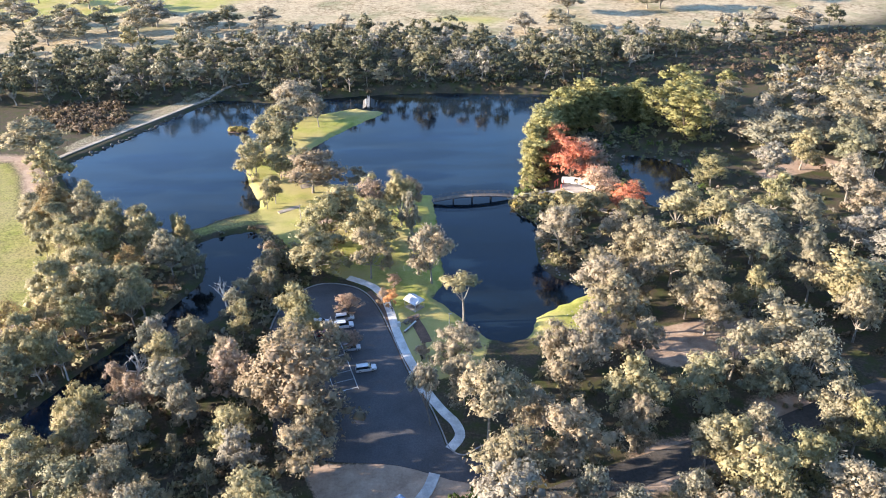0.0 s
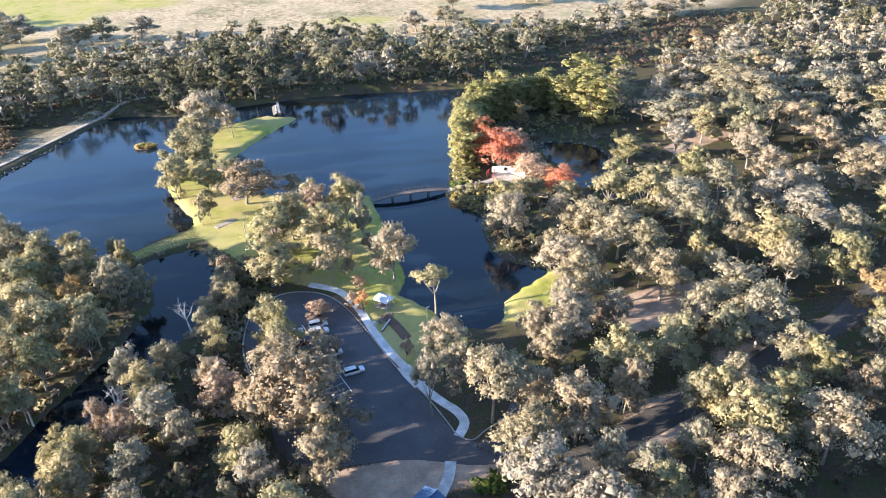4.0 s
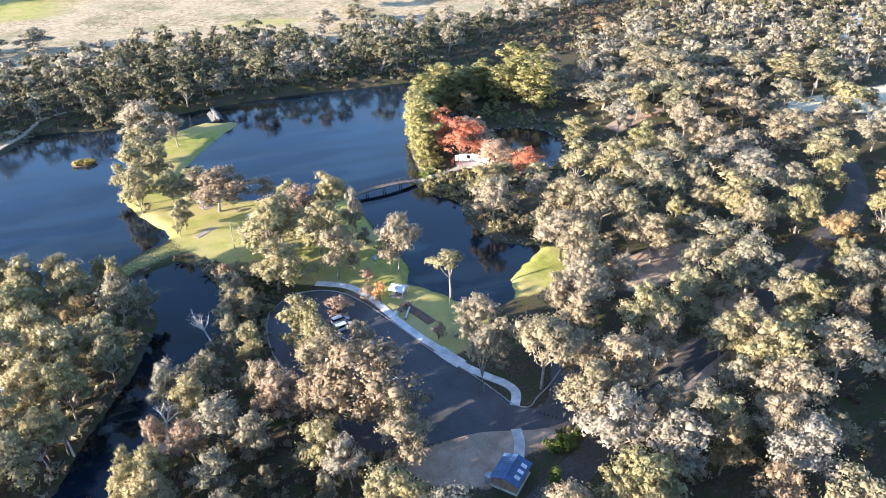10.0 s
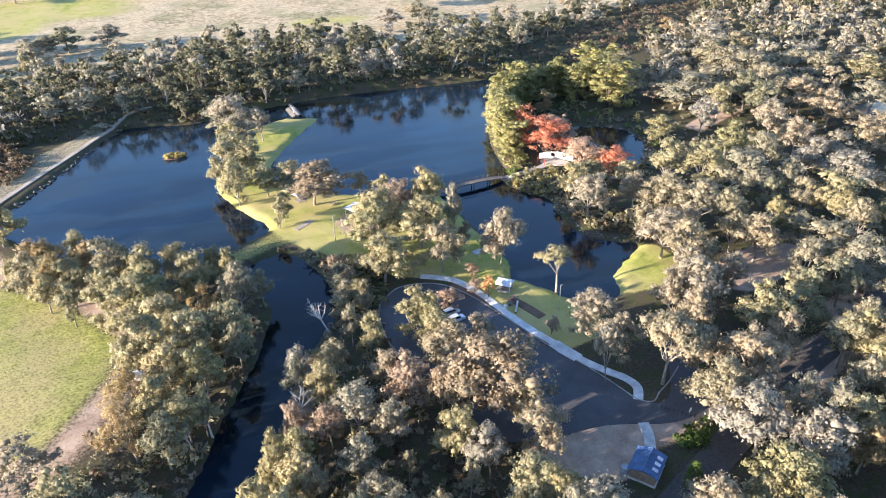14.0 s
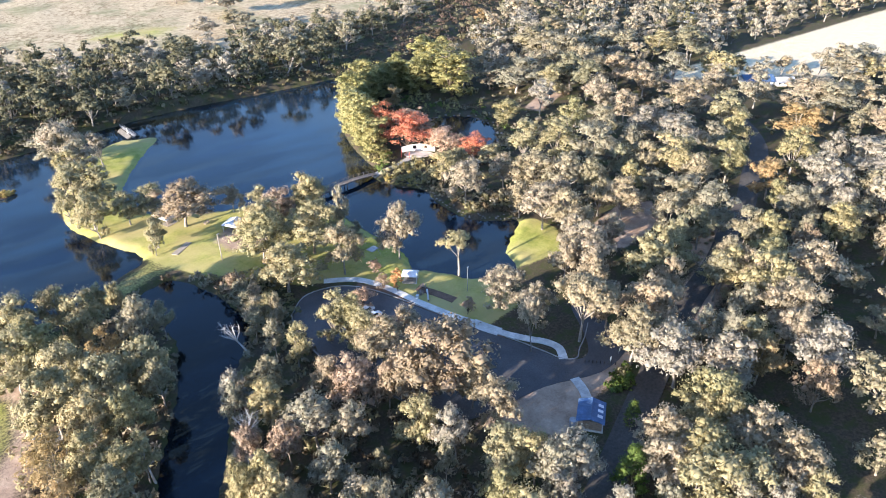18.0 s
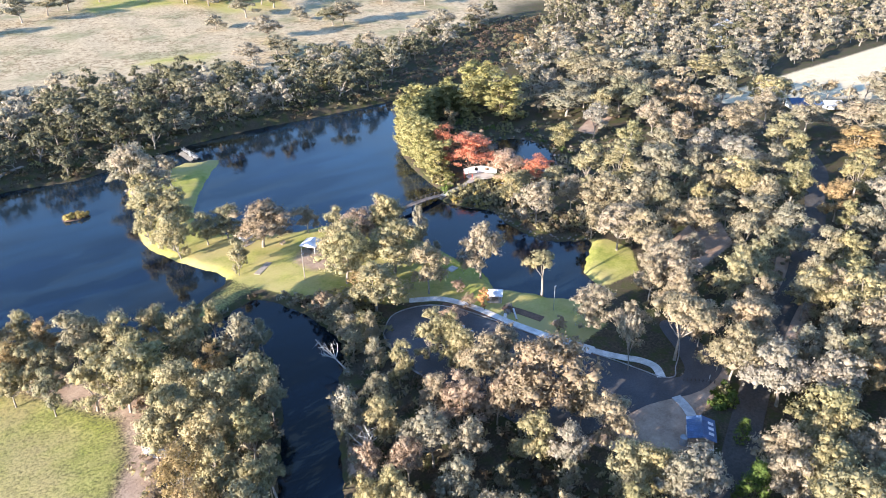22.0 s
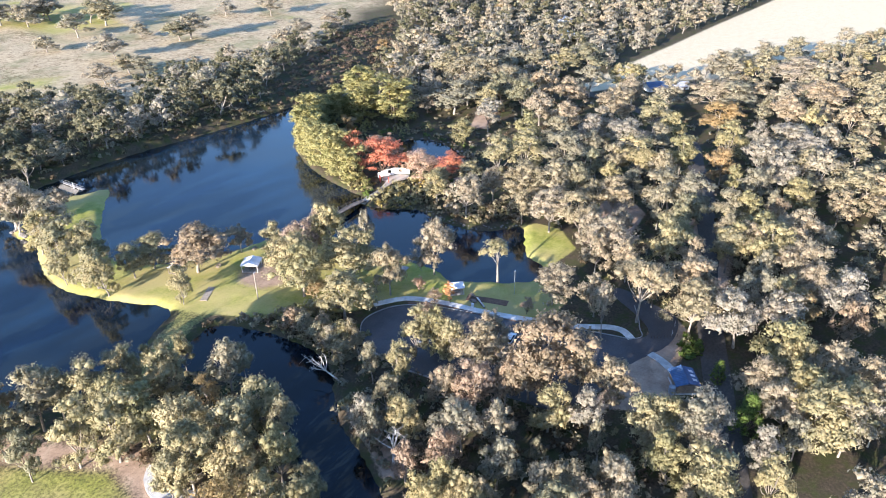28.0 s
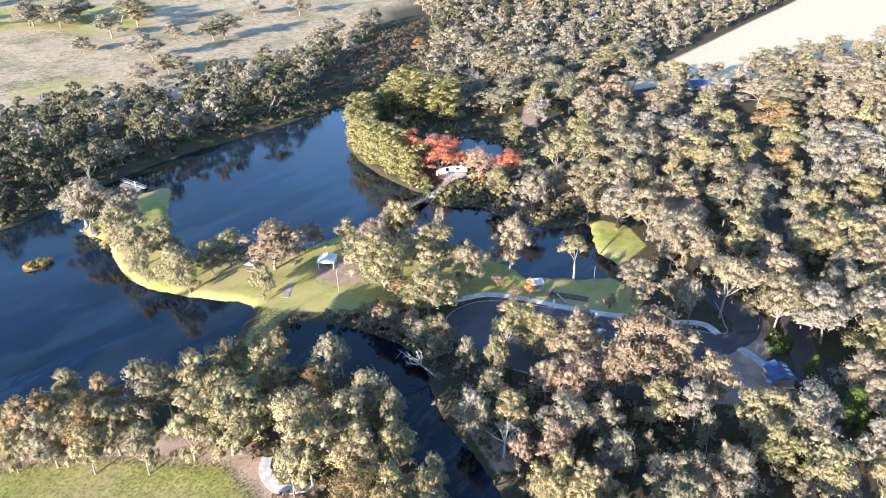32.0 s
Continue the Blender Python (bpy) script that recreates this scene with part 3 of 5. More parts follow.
def gum(seed, count=46, clumps=100, size=0.235, h=14.0, spread=6.3, fork=0.30, bare=False, low=0.2, fat=1.32, ragged=0.38, cone=False, lobes=8, solid=True, column=False):
    """Wood and leaves of a tree of height h that stands at the origin: forked limbs that each carry a billowing lobe of small clumps."""
    r = np.random.default_rng(seed)
    lean = r.normal(0, 0.05, 2) * h
    f = np.array((lean[0] * 0.5, lean[1] * 0.5, h * fork * r.uniform(0.85, 1.15)))
    wood = [tube([(0, 0, -0.6), (lean[0] * 0.15, lean[1] * 0.15, f[2] * 0.5), f], [0.026 * h, 0.019 * h, 0.015 * h], 6)]
    turn, centres, sizes = r.uniform(0, 6.28), [], []
    for k in range(lobes):
        w = turn + k * 2.4 + r.normal(0, 0.2)
        out = 0.62 * math.sqrt((k + 0.2) / lobes) * r.uniform(0.85, 1.12)
        e = np.array((lean[0] + spread * out * math.cos(w), lean[1] + spread * out * math.sin(w), h * (0.84 - (0.84 - low - 0.12) * (out / 0.66) ** 1.6 * r.uniform(0.5, 1.1))))
        if k % 2 and not column and low < 0.5:
            e[2] *= r.uniform(0.55, 0.95)
        if column:
            e = np.array((0.3 * spread * math.cos(w), 0.3 * spread * math.sin(w), h * (0.1 + 0.78 * k / (lobes - 1))))
        m = f + (e - f) * 0.55 + np.array((0, 0, -0.03 * h)) + r.normal(0, 0.3, 3)
        wood.append(tube([f, m, e], [0.011 * h, 0.007 * h, 0.002 * h], 4))
        for _ in range(2 if not bare else 5):
            s = m + (e - m) * r.uniform(0.0, 0.8)
            q = s + np.array((r.normal(0, 0.18 * spread), r.normal(0, 0.18 * spread), r.uniform(0.3, 0.14 * h)))
            wood.append(tube([s, q], [0.004 * h, 0.001 * h], 3))
        centres.append(e)
        sizes.append(spread * r.uniform(0.34, 0.50) * (1.1 if k == 0 else 1.0))
    wv, wt = join(wood)
    if bare:
        return (wv, wt), None
    per = max(1, clumps // lobes)
    cs, rad = [], []
    for c, big in zip(centres, sizes):
        for _ in range(per):
            d = r.normal(size=3)
            d /= np.linalg.norm(d)
            d[2] = abs(d[2]) if r.uniform() < 0.78 else 0.6 * d[2]
            cs.append(c + d * big * r.uniform(0.45, 0.98) * np.array((1, 1, 0.66)))
            rad.append(big * r.uniform(0.24, 0.46) * fat)
    cs, rad = np.array(cs), np.array(rad)
    cs[:, 2] = np.clip(cs[:, 2], h * low * 0.8, h * 0.97)
    if cone:
        n = len(cs)
        lift = (np.arange(n) + 0.5) / n
        turn = np.arange(n) * 2.4 + r.normal(0, 0.3, n)
        reach = spread * 0.72 * (1.02 - lift) ** 0.7 * r.uniform(0.75, 1.1, n)
        cs = np.c_[reach * np.cos(turn), reach * np.sin(turn), h * (low + (0.98 - low) * lift)]
        rad = np.full(n, spread * 0.24) * r.uniform(0.8, 1.25, n)
    return (wv, wt), foliage(cs, rad, count, size, r, 0.8, ragged, solid)


REACH = {}


def tree_kind(name, label, category, leaf, bark, seeds, **shape):
    """Some standing models of one kind of tree, to be copied."""
    out = []
    for s in seeds:
        (wv, wt), crown = gum(s, **shape)
        out.append((tri_mesh("trunk", wv, wt, [bark]), tri_mesh("crown", *crown, [leaf]) if crown else None))
        if crown:
            REACH[out[-1][1].as_pointer()] = float(np.percentile(np.hypot(crown[0][:, 0], crown[0][:, 1]), 90)), float(crown[0][:, 2].max())
    return name, label, category, out


HOME = 14.0
GUM = dict(
    g=tree_kind("gum_tree", "olive-green gum tree with a pale forked trunk", "tree", OLIVE, BARK, range(11, 17)),
    y=tree_kind("gum_tree", "yellow-green gum tree with dense sunlit clumps", "tree", YELLOW, BARK, range(21, 25), clumps=110, count=44, spread=6.8, low=0.08, fork=0.2, lobes=11),
    b=tree_kind("gum_tree", "tan-leaved gum tree with pale branches showing through", "tree", TAN, BARK, range(31, 35), spread=7.2, count=46, clumps=110, low=0.12, fork=0.24, lobes=10),
    w=tree_kind("gum_tree", "grey-green gum tree with a loose airy crown", "tree", GREY, BARK, range(41, 45), spread=6.8, count=44, low=0.14, fork=0.26, lobes=9),
    a=tree_kind("gum_tree", "feathery buff-leaved gum with thin pale limbs showing", "tree", BUFF, BARK, range(45, 49), spread=6.6, count=84, clumps=108, low=0.12, fork=0.22, lobes=12, size=0.18, ragged=1.1, fat=1.3),
    v=tree_kind("gum_tree", "feathery golden-brown tree beside the sports field", "tree", ORANGE, BARK, range(49, 51), spread=6.6, count=64, clumps=84, low=0.12, fork=0.2, lobes=12, size=0.18, ragged=1.3, solid=False, fat=1.3),
    q=tree_kind("gum_tree", "pinkish-brown gum tree with pale limbs showing through", "tree", RUSSET, BARK, range(36, 40), spread=7.2, count=42, clumps=110, low=0.14, fork=0.24, lobes=10, ragged=0.7),
    h=tree_kind("gum_tree", "tall buff gum with bare pale limbs under a high crown", "tree", TAN, BARK, range(54, 57), spread=6.8, count=46, clumps=100, low=0.5, fork=0.3, lobes=9),
    o=tree_kind("gum_tree", "golden-brown gum tree on the bank", "tree", ORANGE, BARK, range(51, 53)),
    d=tree_kind("dead_tree", "bare bleached dead tree by the creek", "dead tree", OLIVE, DEADWOOD, range(61, 63), bare=True, spread=6.5),
    L=tree_kind("gum_tree", "tall slender gum with a bare pale trunk and small top crown", "tree", YELLOW, BARK, range(64, 65), clumps=44, spread=4.4, low=0.62, fork=0.5, lobes=4),
    m=tree_kind("maple_tree", "coral-red autumn maple in the garden", "maple tree", RED, DARKBARK, range(71, 73), clumps=112, spread=6.8, low=0.05, fork=0.1, count=64, lobes=16, fat=1.3, size=0.2, ragged=1.2, solid=False),
    j=tree_kind("maple_tree", "pale orange-pink autumn maple beside the garden wall", "maple tree", BLUSH, DARKBARK, range(73, 74), clumps=112, spread=6.8, low=0.05, fork=0.1, count=60, lobes=16, fat=1.3, size=0.2, ragged=1.2, solid=False),
    k=tree_kind("bare_tree", "leafless tree with a haze of pale pinkish twigs", "tree", PINK, DARKBARK, range(74, 76), clumps=84, spread=6.2, low=0.05, fork=0.1, count=50, size=0.25, ragged=1.2, lobes=14, fat=1.2, solid=False),
    p=tree_kind("poplar_tree", "dense yellow-green leafy tree of the garden screen", "tree", DEEP, DARKBARK, range(81, 86), clumps=105, count=36, spread=5.0, low=0.02, fork=0.12, lobes=15, fat=1.2, column=True, ragged=0.9),
    s=tree_kind("garden_conifer", "small rounded yellow-green garden conifer", "conifer", DEEP, DARKBARK, range(91, 93), clumps=30, spread=6.0, low=0.03, fork=0.1, cone=True, count=50),
    c=tree_kind("young_tree", "bright green young conifer beside the shed road", "tree", GREEN, DARKBARK, range(87, 88), clumps=50, spread=6.0, low=0.06, fork=0.12, cone=True, lobes=10),
    f=tree_kind("young_tree", "small tree with bright orange autumn leaves", "tree", FLAME, DARKBARK, range(77, 78), clumps=40, spread=4.6, low=0.14, fork=0.14, count=60),
)
standing = []


def plant(kind, x, y, h, wide=1.0):
    name, label, category, models = GUM[kind]
    trunk, crown = models[int(rng.integers(len(models)))]
    s = h * 1.06 / HOME * rng.uniform(0.94, 1.06)
    root = tagged(new(name), label, category, "trees of the park")
    w = s * wide * 1.1 * rng.uniform(0.94, 1.1)
    root.matrix_world = Matrix.Translation((x, y, lie(x, y) - 0.05)) @ Matrix.Rotation(rng.uniform(0, 6.28), 4, "Z") @ Matrix.Diagonal((w, w, s, 1))
    part("trunk", trunk, None, root)
    if crown:
        part("crown", crown, None, root)
    standing.append((x, y))
    return root



def dry(x, y, room=1.2):
    """The nearest place clear of the water's edge and the road."""
    for _ in range(40):
        d, c = float(shore(np.array([x]), np.array([y]))[0]), float(away(ROAD, np.array([x]), np.array([y]), False)[0])
        if d > room and c > 4.6:
            break
        way = [(float(min(shore(np.array([x + i]), np.array([y + j]))[0] - room, away(ROAD, np.array([x + i]), np.array([y + j]), False)[0] - 4.6)), i, j) for i, j in ((0.6, 0), (-0.6, 0), (0, 0.6), (0, -0.6))]
        x, y = x + max(way)[1], y + max(way)[2]
    return x, y


def stand(kind, x, y, h, r):
    """A single tree of height h whose crown reaches r metres out."""
    x, y = dry(x, y)
    name, label, category, models = GUM[kind]
    trunk, crown = models[int(rng.integers(len(models)))]
    reach, top = REACH[crown.as_pointer()]
    s, w = h / top * rng.uniform(0.96, 1.04), r / reach * rng.uniform(0.98, 1.08)
    root = tagged(new(name), label, category, "trees of the park")
    root.matrix_world = Matrix.Translation((x, y, lie(x, y) - 0.05)) @ Matrix.Rotation(rng.uniform(0, 6.28), 4, "Z") @ Matrix.Diagonal((w, w, s, 1))
    part("trunk", trunk, None, root)
    part("crown", crown, None, root)
    standing.append((x, y))


for x, y, h, r in [(43, 84, 14, 3.3), (-66, 85, 15, 4.6), (-44, 87, 12, 2.1), (-53, 96, 9, 1.5), (91, 97, 13, 3.0), (48, 99, 15, 4.0), (60, 103, 14, 3.9), (98, 105, 15, 4.2), (77, 111, 15, 4.6), (67, 115, 16, 4.7), (-96, 115, 14, 4.3), (76, 115, 18, 7.2), (63, 124, 16, 4.8), (76, 126, 18, 7.7), (-61, 130, 13, 3.2), (97, 138, 16, 4.7), (79, 140, 15, 4.5), (-54, 141, 12, 2.3)]:
    stand("g", x, y, h, r)
for x, y, h, r in [(-79, 141, 14.6, 3.2), (201, 147, 18, 8.5), (-55, 151, 9, 2.4), (125, 153, 16, 5.3), (-57, 156, 8, 2.4), (65, 156, 16, 5.2), (83, 158, 16, 4.7), (-57, 161, 9, 2.9), (59, 162, 18, 6.8), (-78, 163, 16.8, 4.4), (-72, 165, 12, 2.5), (-54, 168, 8, 2.7), (-59, 168, 8, 2.7), (97, 171, 17, 5.5), (-119, 173, 13, 3.1), (85, 174, 18, 8.3), (-107, 184, 15.7, 3.9), (-111, 186, 17.9, 5.1)]:
    stand("g", x, y, h, r)
for x, y, h, r in [(105, 189, 18, 6.6), (189, 220, 18, 8.0), (139, 230, 18, 6.3), (232, 246, 18, 9.6), (145, 247, 18, 7.1), (-161, 249, 18, 10.4), (166, 256, 18, 8.1), (207, 267, 18, 8.3), (169, 273, 18, 10.0), (197, 275, 18, 8.2), (165, 289, 18, 10.2), (166, 301, 18, 8.7), (-230, 433, 18, 8.7), (-256, 433, 18, 12.2), (-205, 449, 18, 10.4), (-290, 458, 18, 13.1), (-233, 466, 18, 8.4), (-210, 484, 18, 11.1), (-314, 506, 18, 12.5)]:
    stand("g", x, y, h, r)
for x, y, h, r in [(3, 44, 13, 3.2), (-5, 53, 16, 5.8), (-13, 56, 17, 6.7), (-34, 57, 13, 3.4), (-41, 61, 15, 5.1), (-5, 61, 16, 5.4), (8, 63, 14, 4.1), (10, 67, 18, 6.7), (3, 67, 14, 3.8), (-40, 74, 14, 4.2), (33, 75, 14, 3.6), (-30, 78, 14, 3.6), (-33, 81, 15, 4.9), (56, 85, 18, 6.6), (98, 90, 16, 4.8), (64, 92, 16, 4.8), (-82, 93, 14, 3.9), (-74, 96, 13, 3.3), (-42, 100, 14, 4.2), (79, 101, 16, 5.1), (53, 102, 17, 5.8), (-77, 103, 12, 2.7), (-72, 104, 14, 3.6)]:
    stand("y", x, y, h, r)
for x, y, h, r in [(-76, 106, 12, 2.3), (37, 110, 18, 6.1), (53, 113, 17, 6.0), (105, 114, 13, 2.9), (-64, 121, 13, 3.5), (-92, 121, 14.6, 3.1), (137, 128, 17, 6.1), (-36, 132, 13, 3.4), (-51, 136, 13, 2.8), (113, 138, 18, 6.5), (-40, 140, 15, 4.5), (-80, 147, 16.8, 4.8), (100, 148, 18, 8.2), (76, 149, 15, 4.2), (140, 155, 17, 5.6), (-49, 156, 9, 3.0), (-105, 164, 17.9, 5.5), (-98, 164, 17.9, 5.2), (-39.5, 166.5, 16, 8.0), (-36, 137, 15, 4.8), (154, 168, 18, 6.8), (-111, 169, 17.9, 5.6), (-83, 183, 12.3, 2.0)]:
    stand("y", x, y, h, r)
for x, y, h, r in [(78, 187, 18, 7.3), (-85, 187, 9, 1.5), (68, 193, 18, 6.5), (-136, 195, 12, 2.4), (-120, 202, 13, 3.3), (101, 204, 17, 5.5), (-133, 205, 11, 1.9), (-63, 208, 12, 2.6), (-29, 212, 13, 4.3), (-145, 226, 17, 6.3), (-78, 230, 15, 4.4), (-64, 233, 12, 4.1), (-57, 234, 12, 5.2), (-74, 236, 15, 4.9), (127, 242, 17, 5.8), (-83, 246, 13, 3.5), (-68, 253, 15, 4.8), (-76, 256, 17, 6.1), (218, 258, 18, 9.5), (-79, 272, 16, 5.1), (-197, 420, 16, 5.3), (-167, 420, 15, 4.4)]:
    stand("y", x, y, h, r)
for x, y, h, r in [(3, 48, 13, 2.8), (6, 49, 16, 5.4), (7, 56, 16, 5.7), (-12, 61, 15, 4.6), (-7, 67, 15, 4.8), (-46, 68, 9, 1.6), (41, 71, 15, 4.2), (47, 76, 18, 7.0), (-39, 79, 12, 2.3), (68, 81, 18, 6.6), (-51, 81, 13, 3.0), (-59, 82, 14, 3.9), (-59, 86, 14, 4.0), (11, 91, 17, 6.0), (-27, 93, 15, 5.0), (23, 94, 18, 6.6), (57, 94, 15, 4.7), (-71, 96, 13, 2.8), (36, 101, 15, 4.1)]:
    stand("b", x, y, h, r)
for x, y, h, r in [(-27, 101, 14, 3.8), (17, 104, 15, 4.3), (3, 114, 14, 4.1), (25, 116, 15, 4.1), (229, 117, 18, 11.4), (193, 121, 18, 7.9), (-50, 122, 13, 3.3), (-36, 123, 16, 5.7), (29, 124, 18, 6.5), (23, 125, 15, 4.2), (-27, 126, 13, 3.4), (1, 126, 14, 5.1), (44, 129, 14, 3.9), (35, 133, 15, 4.4), (62, 140, 17, 5.9), (40, 140, 18, 6.4), (59, 147, 15, 4.0), (39, 151, 18, 6.6), (-49, 152, 9, 2.0), (93, 155, 16, 5.2)]:
    stand("b", x, y, h, r)
for x, y, h, r in [(48, 155, 14, 3.9), (-48, 155, 10, 1.8), (201, 159, 18, 10.1), (-51, 162, 8, 2.0), (39, 162, 14, 3.6), (-50, 163, 10, 1.7), (-6, 163, 20, 5.5), (-23, 165, 16, 5.2), (52, 172, 18, 6.9), (31, 180, 17, 5.7), (48, 181, 15, 4.6), (129, 182, 17, 6.1), (-130, 190, 15, 4.4), (158, 191, 18, 9.0), (184, 196, 17, 6.1), (129, 199, 17, 5.8), (131, 215, 18, 6.9), (162, 217, 18, 7.0), (-34, 221, 10, 3.5), (162, 233, 18, 7.2), (195, 312, 18, 9.3)]:
    stand("b", x, y, h, r)
for x, y, h, r in [(-4, 46, 13, 2.9), (-11, 50, 14, 4.1), (-18, 57, 13, 2.8), (-27, 62, 13, 3.1), (39, 64, 17, 5.9), (-31, 67, 13, 3.5), (-26, 69, 16, 5.5), (18, 72, 17, 5.9), (-29, 74, 15, 4.6), (-52, 79, 14, 3.6), (32, 79, 15, 4.4), (13, 80, 18, 7.2), (25, 82, 15, 4.3), (-61, 90, 13, 3.0), (-38, 92, 14, 4.1), (144, 99, 18, 7.7), (-62, 99, 14, 3.6), (116, 102, 17, 5.9), (105, 104, 15, 4.6), (-54, 106, 14, 3.7), (153, 109, 18, 8.9), (-59, 110, 15, 5.0)]:
    stand("w", x, y, h, r)
for x, y, h, r in [(123, 112, 18, 6.5), (151, 120, 15, 4.6), (-70, 126, 13, 2.8), (-68, 129, 13, 3.1), (267, 142, 18, 13.9), (-63, 158, 9, 2.8), (119, 166, 18, 8.2), (268, 168, 18, 12.2), (249, 171, 18, 11.4), (189, 177, 18, 6.5), (117, 181, 17, 5.5), (-12.5, 184, 19, 3.2), (-12, 178, 9, 1.9), (109, 229, 17, 5.9), (121, 259, 18, 10.4), (-69, 274, 17, 6.5), (126, 277, 18, 6.7), (-60, 287, 15, 4.5), (-69, 301, 17, 6.6), (-76, 306, 18, 8.1), (191, 335, 18, 8.9), (-168, 436, 17, 6.1), (-254, 458, 18, 9.3)]:
    stand("w", x, y, h, r)
for x, y, h, r in [(28, 70, 14, 3.5), (111, 121, 16, 5.2), (163, 142, 18, 8.9), (-37, 181, 6, 2.9), (-116, 193, 14, 3.7), (-127, 197, 15, 4.5), (-131, 198, 15, 4.5)]:
    stand("o", x, y, h, r)
for x, y, h, r in [(-77, 87, 15, 4.5), (-73, 99, 14, 3.7), (-87, 122, 13.4, 2.5), (-98, 124, 16.8, 4.5), (-88, 132, 15.7, 4.2), (-95, 136, 16.8, 5.0), (-100, 144, 17.9, 5.3), (-89, 144, 17.9, 5.2), (-104, 145, 14.6, 3.0), (-95, 153, 17.9, 5.2), (-89, 172, 16.8, 4.8), (-100, 173, 15.7, 4.3), (-80, 179, 13.4, 2.3), (-93, 182, 15.7, 4.2), (-126, 182, 13, 3.2), (-101, 182, 16.8, 4.8), (-120, 183, 14, 4.3), (-125, 189, 15, 4.4), (-61, 212, 11, 2.9), (-39, 184, 17, 7.0), (34, 196, 13, 4.2), (41, 203, 10, 4.0), (47, 205, 9, 3.2), (56, 198, 10, 4.0), (-34, 192, 17, 7.2), (-24.5, 181, 18, 8.2), (-17, 197, 20, 5.8)]:
    stand("a", x, y, h, r)
for x, y, h, r in [(-102, 119, 16.8, 5.0), (-103, 129, 17.9, 5.5), (-86, 158, 15.7, 3.7), (-123, 186, 15, 4.3)]:
    stand("v", x, y, h, r)
for x, y, h, r in [(30, 58, 14, 3.7), (84, 92, 14, 3.2), (-36, 109, 16, 5.4), (-30, 109, 21, 9.0), (-65, 110, 13, 3.3), (-41, 112, 14, 3.7), (-72, 114, 12, 2.4), (-47, 116, 15, 4.9), (-53, 172, 9, 3.2), (-27, 199, 16, 5.6), (-14, 206, 14, 4.0), (-50, 221, 17, 9.4)]:
    stand("q", x, y, h, r)
for x, y, h, r in [(8, 104, 20, 6.3), (-4, 108, 17, 3.4), (-75, 294, 20, 7.6)]:
    stand("h", x, y, h, r)
for x, y, h, lean in [(-88, 122, 12, 12), (-58.4, 147.5, 14, 58)]:
    leaning = plant("d", x, y, h)
    leaning.matrix_world = Matrix.Translation((x, y, lie(x, y))) @ Matrix.Rotation(radians(20), 4, "Z") @ Matrix.Rotation(radians(-lean), 4, "X") @ Matrix.Diagonal((0.75, 0.75, 1.0, 1))
for x, y, h in [(3, 146, 15)]:
    plant("L", x, y, h)

# ---- woodland beyond the single trees ----
OPEN = [FIELD, PADDOCK, DRY_FIELD, LAWN, EAST_LAWN, CLEARING, DIRT_YARD, CAR_PARK, TRACK, DIRT_EAST, HOLLOW, NORTH_EAST_GAP, ROAD_GAP, CREEK_GAP]


KNOWN = [[(-87, 432), (248, 162), (0, 41), (-122, 130)], [(21, 166), (125, 145), (61, 66), (-1, 77)]]


def scatter(region, gap, tries, seed, edge=2.5, fringe=False, charted=False):
    """Places for trees in a region, clear of water, roads, open ground and each other."""
    r = np.random.default_rng(seed)
    lo, hi = np.min(region, 0), np.max(region, 0)
    x, y = r.uniform(lo[0], hi[0], tries), r.uniform(lo[1], hi[1], tries)
    ok = inside(region, x, y) & (shore(x, y) > edge) & (away(ROAD, x, y, False) > 6.5)
    for p in OPEN:
        ok &= (away(p, x, y) > 1.0) | (fringe and p is PADDOCK)
    for p in KNOWN if charted else ():
        ok &= ~inside(p, x, y)
    out = []
    for a, b in zip(x[ok], y[ok]):
        if all((a - c) ** 2 + (b - d) ** 2 > gap * gap for c, d in standing):
            standing.append((a, b))
            out.append((float(a), float(b)))
    return out


FINE = [gum(160 + k, count=30, clumps=72, size=0.3, spread=6.8, low=0.2, fork=0.28, fat=1.28) for k in range(8)]
LIGHT = [gum(100 + k, count=18, clumps=49, size=0.44, spread=6.9, low=0.2, fork=0.28, fat=1.4, lobes=7) for k in range(8)]
LOW = [gum(120 + k, count=14, clumps=48, size=0.5, low=0.14, fork=0.2, fat=1.35, lobes=8) for k in range(8)]
FAR = [gum(140 + k, count=11, clumps=24, size=0.74, spread=6.6, low=0.12, fork=0.2, fat=1.5, lobes=6) for k in range(6)]


def woodland(name, label, places, tall, leafs, seed, models):
    """Many trees that nobody could count, as one mesh."""
    r = np.random.default_rng(seed)
    vs, ts, ix, n = [], [], [], 0
    ground_z = height(np.array([p[0] for p in places]), np.array([p[1] for p in places]))
    for (x, y), z in zip(places, ground_z):
        (wv, wt), (cv, ct) = models[int(r.integers(len(models)))]
        s, w, a = tall / HOME * r.uniform(0.6, 1.28), r.uniform(0.88, 1.3), r.uniform(0, 6.28)
        m = np.array(((math.cos(a) * w, -math.sin(a) * w, 0), (math.sin(a) * w, math.cos(a) * w, 0), (0, 0, 1))) * s
        pick = 1 + int(r.choice(len(leafs)))
        for v, t, k in ((wv, wt, 0), (cv, ct, pick)):
            spun = np.array(((math.cos(a), -math.sin(a), 0), (math.sin(a), math.cos(a), 0), (0, 0, 1)))
            vs.append(np.c_[v[:, :3] @ m.T + np.array((x, y, z)), v[:, 3:] @ spun.T if k else np.zeros((len(v), 3))])
            ts.append(t + n)
            ix.append(np.full(len(t), k))
            n += len(v)
    return tagged(new(name, tri_mesh(name, np.concatenate(vs), np.concatenate(ts), [BARK, *leafs], np.concatenate(ix))), label, "woodland", kind="stuff")


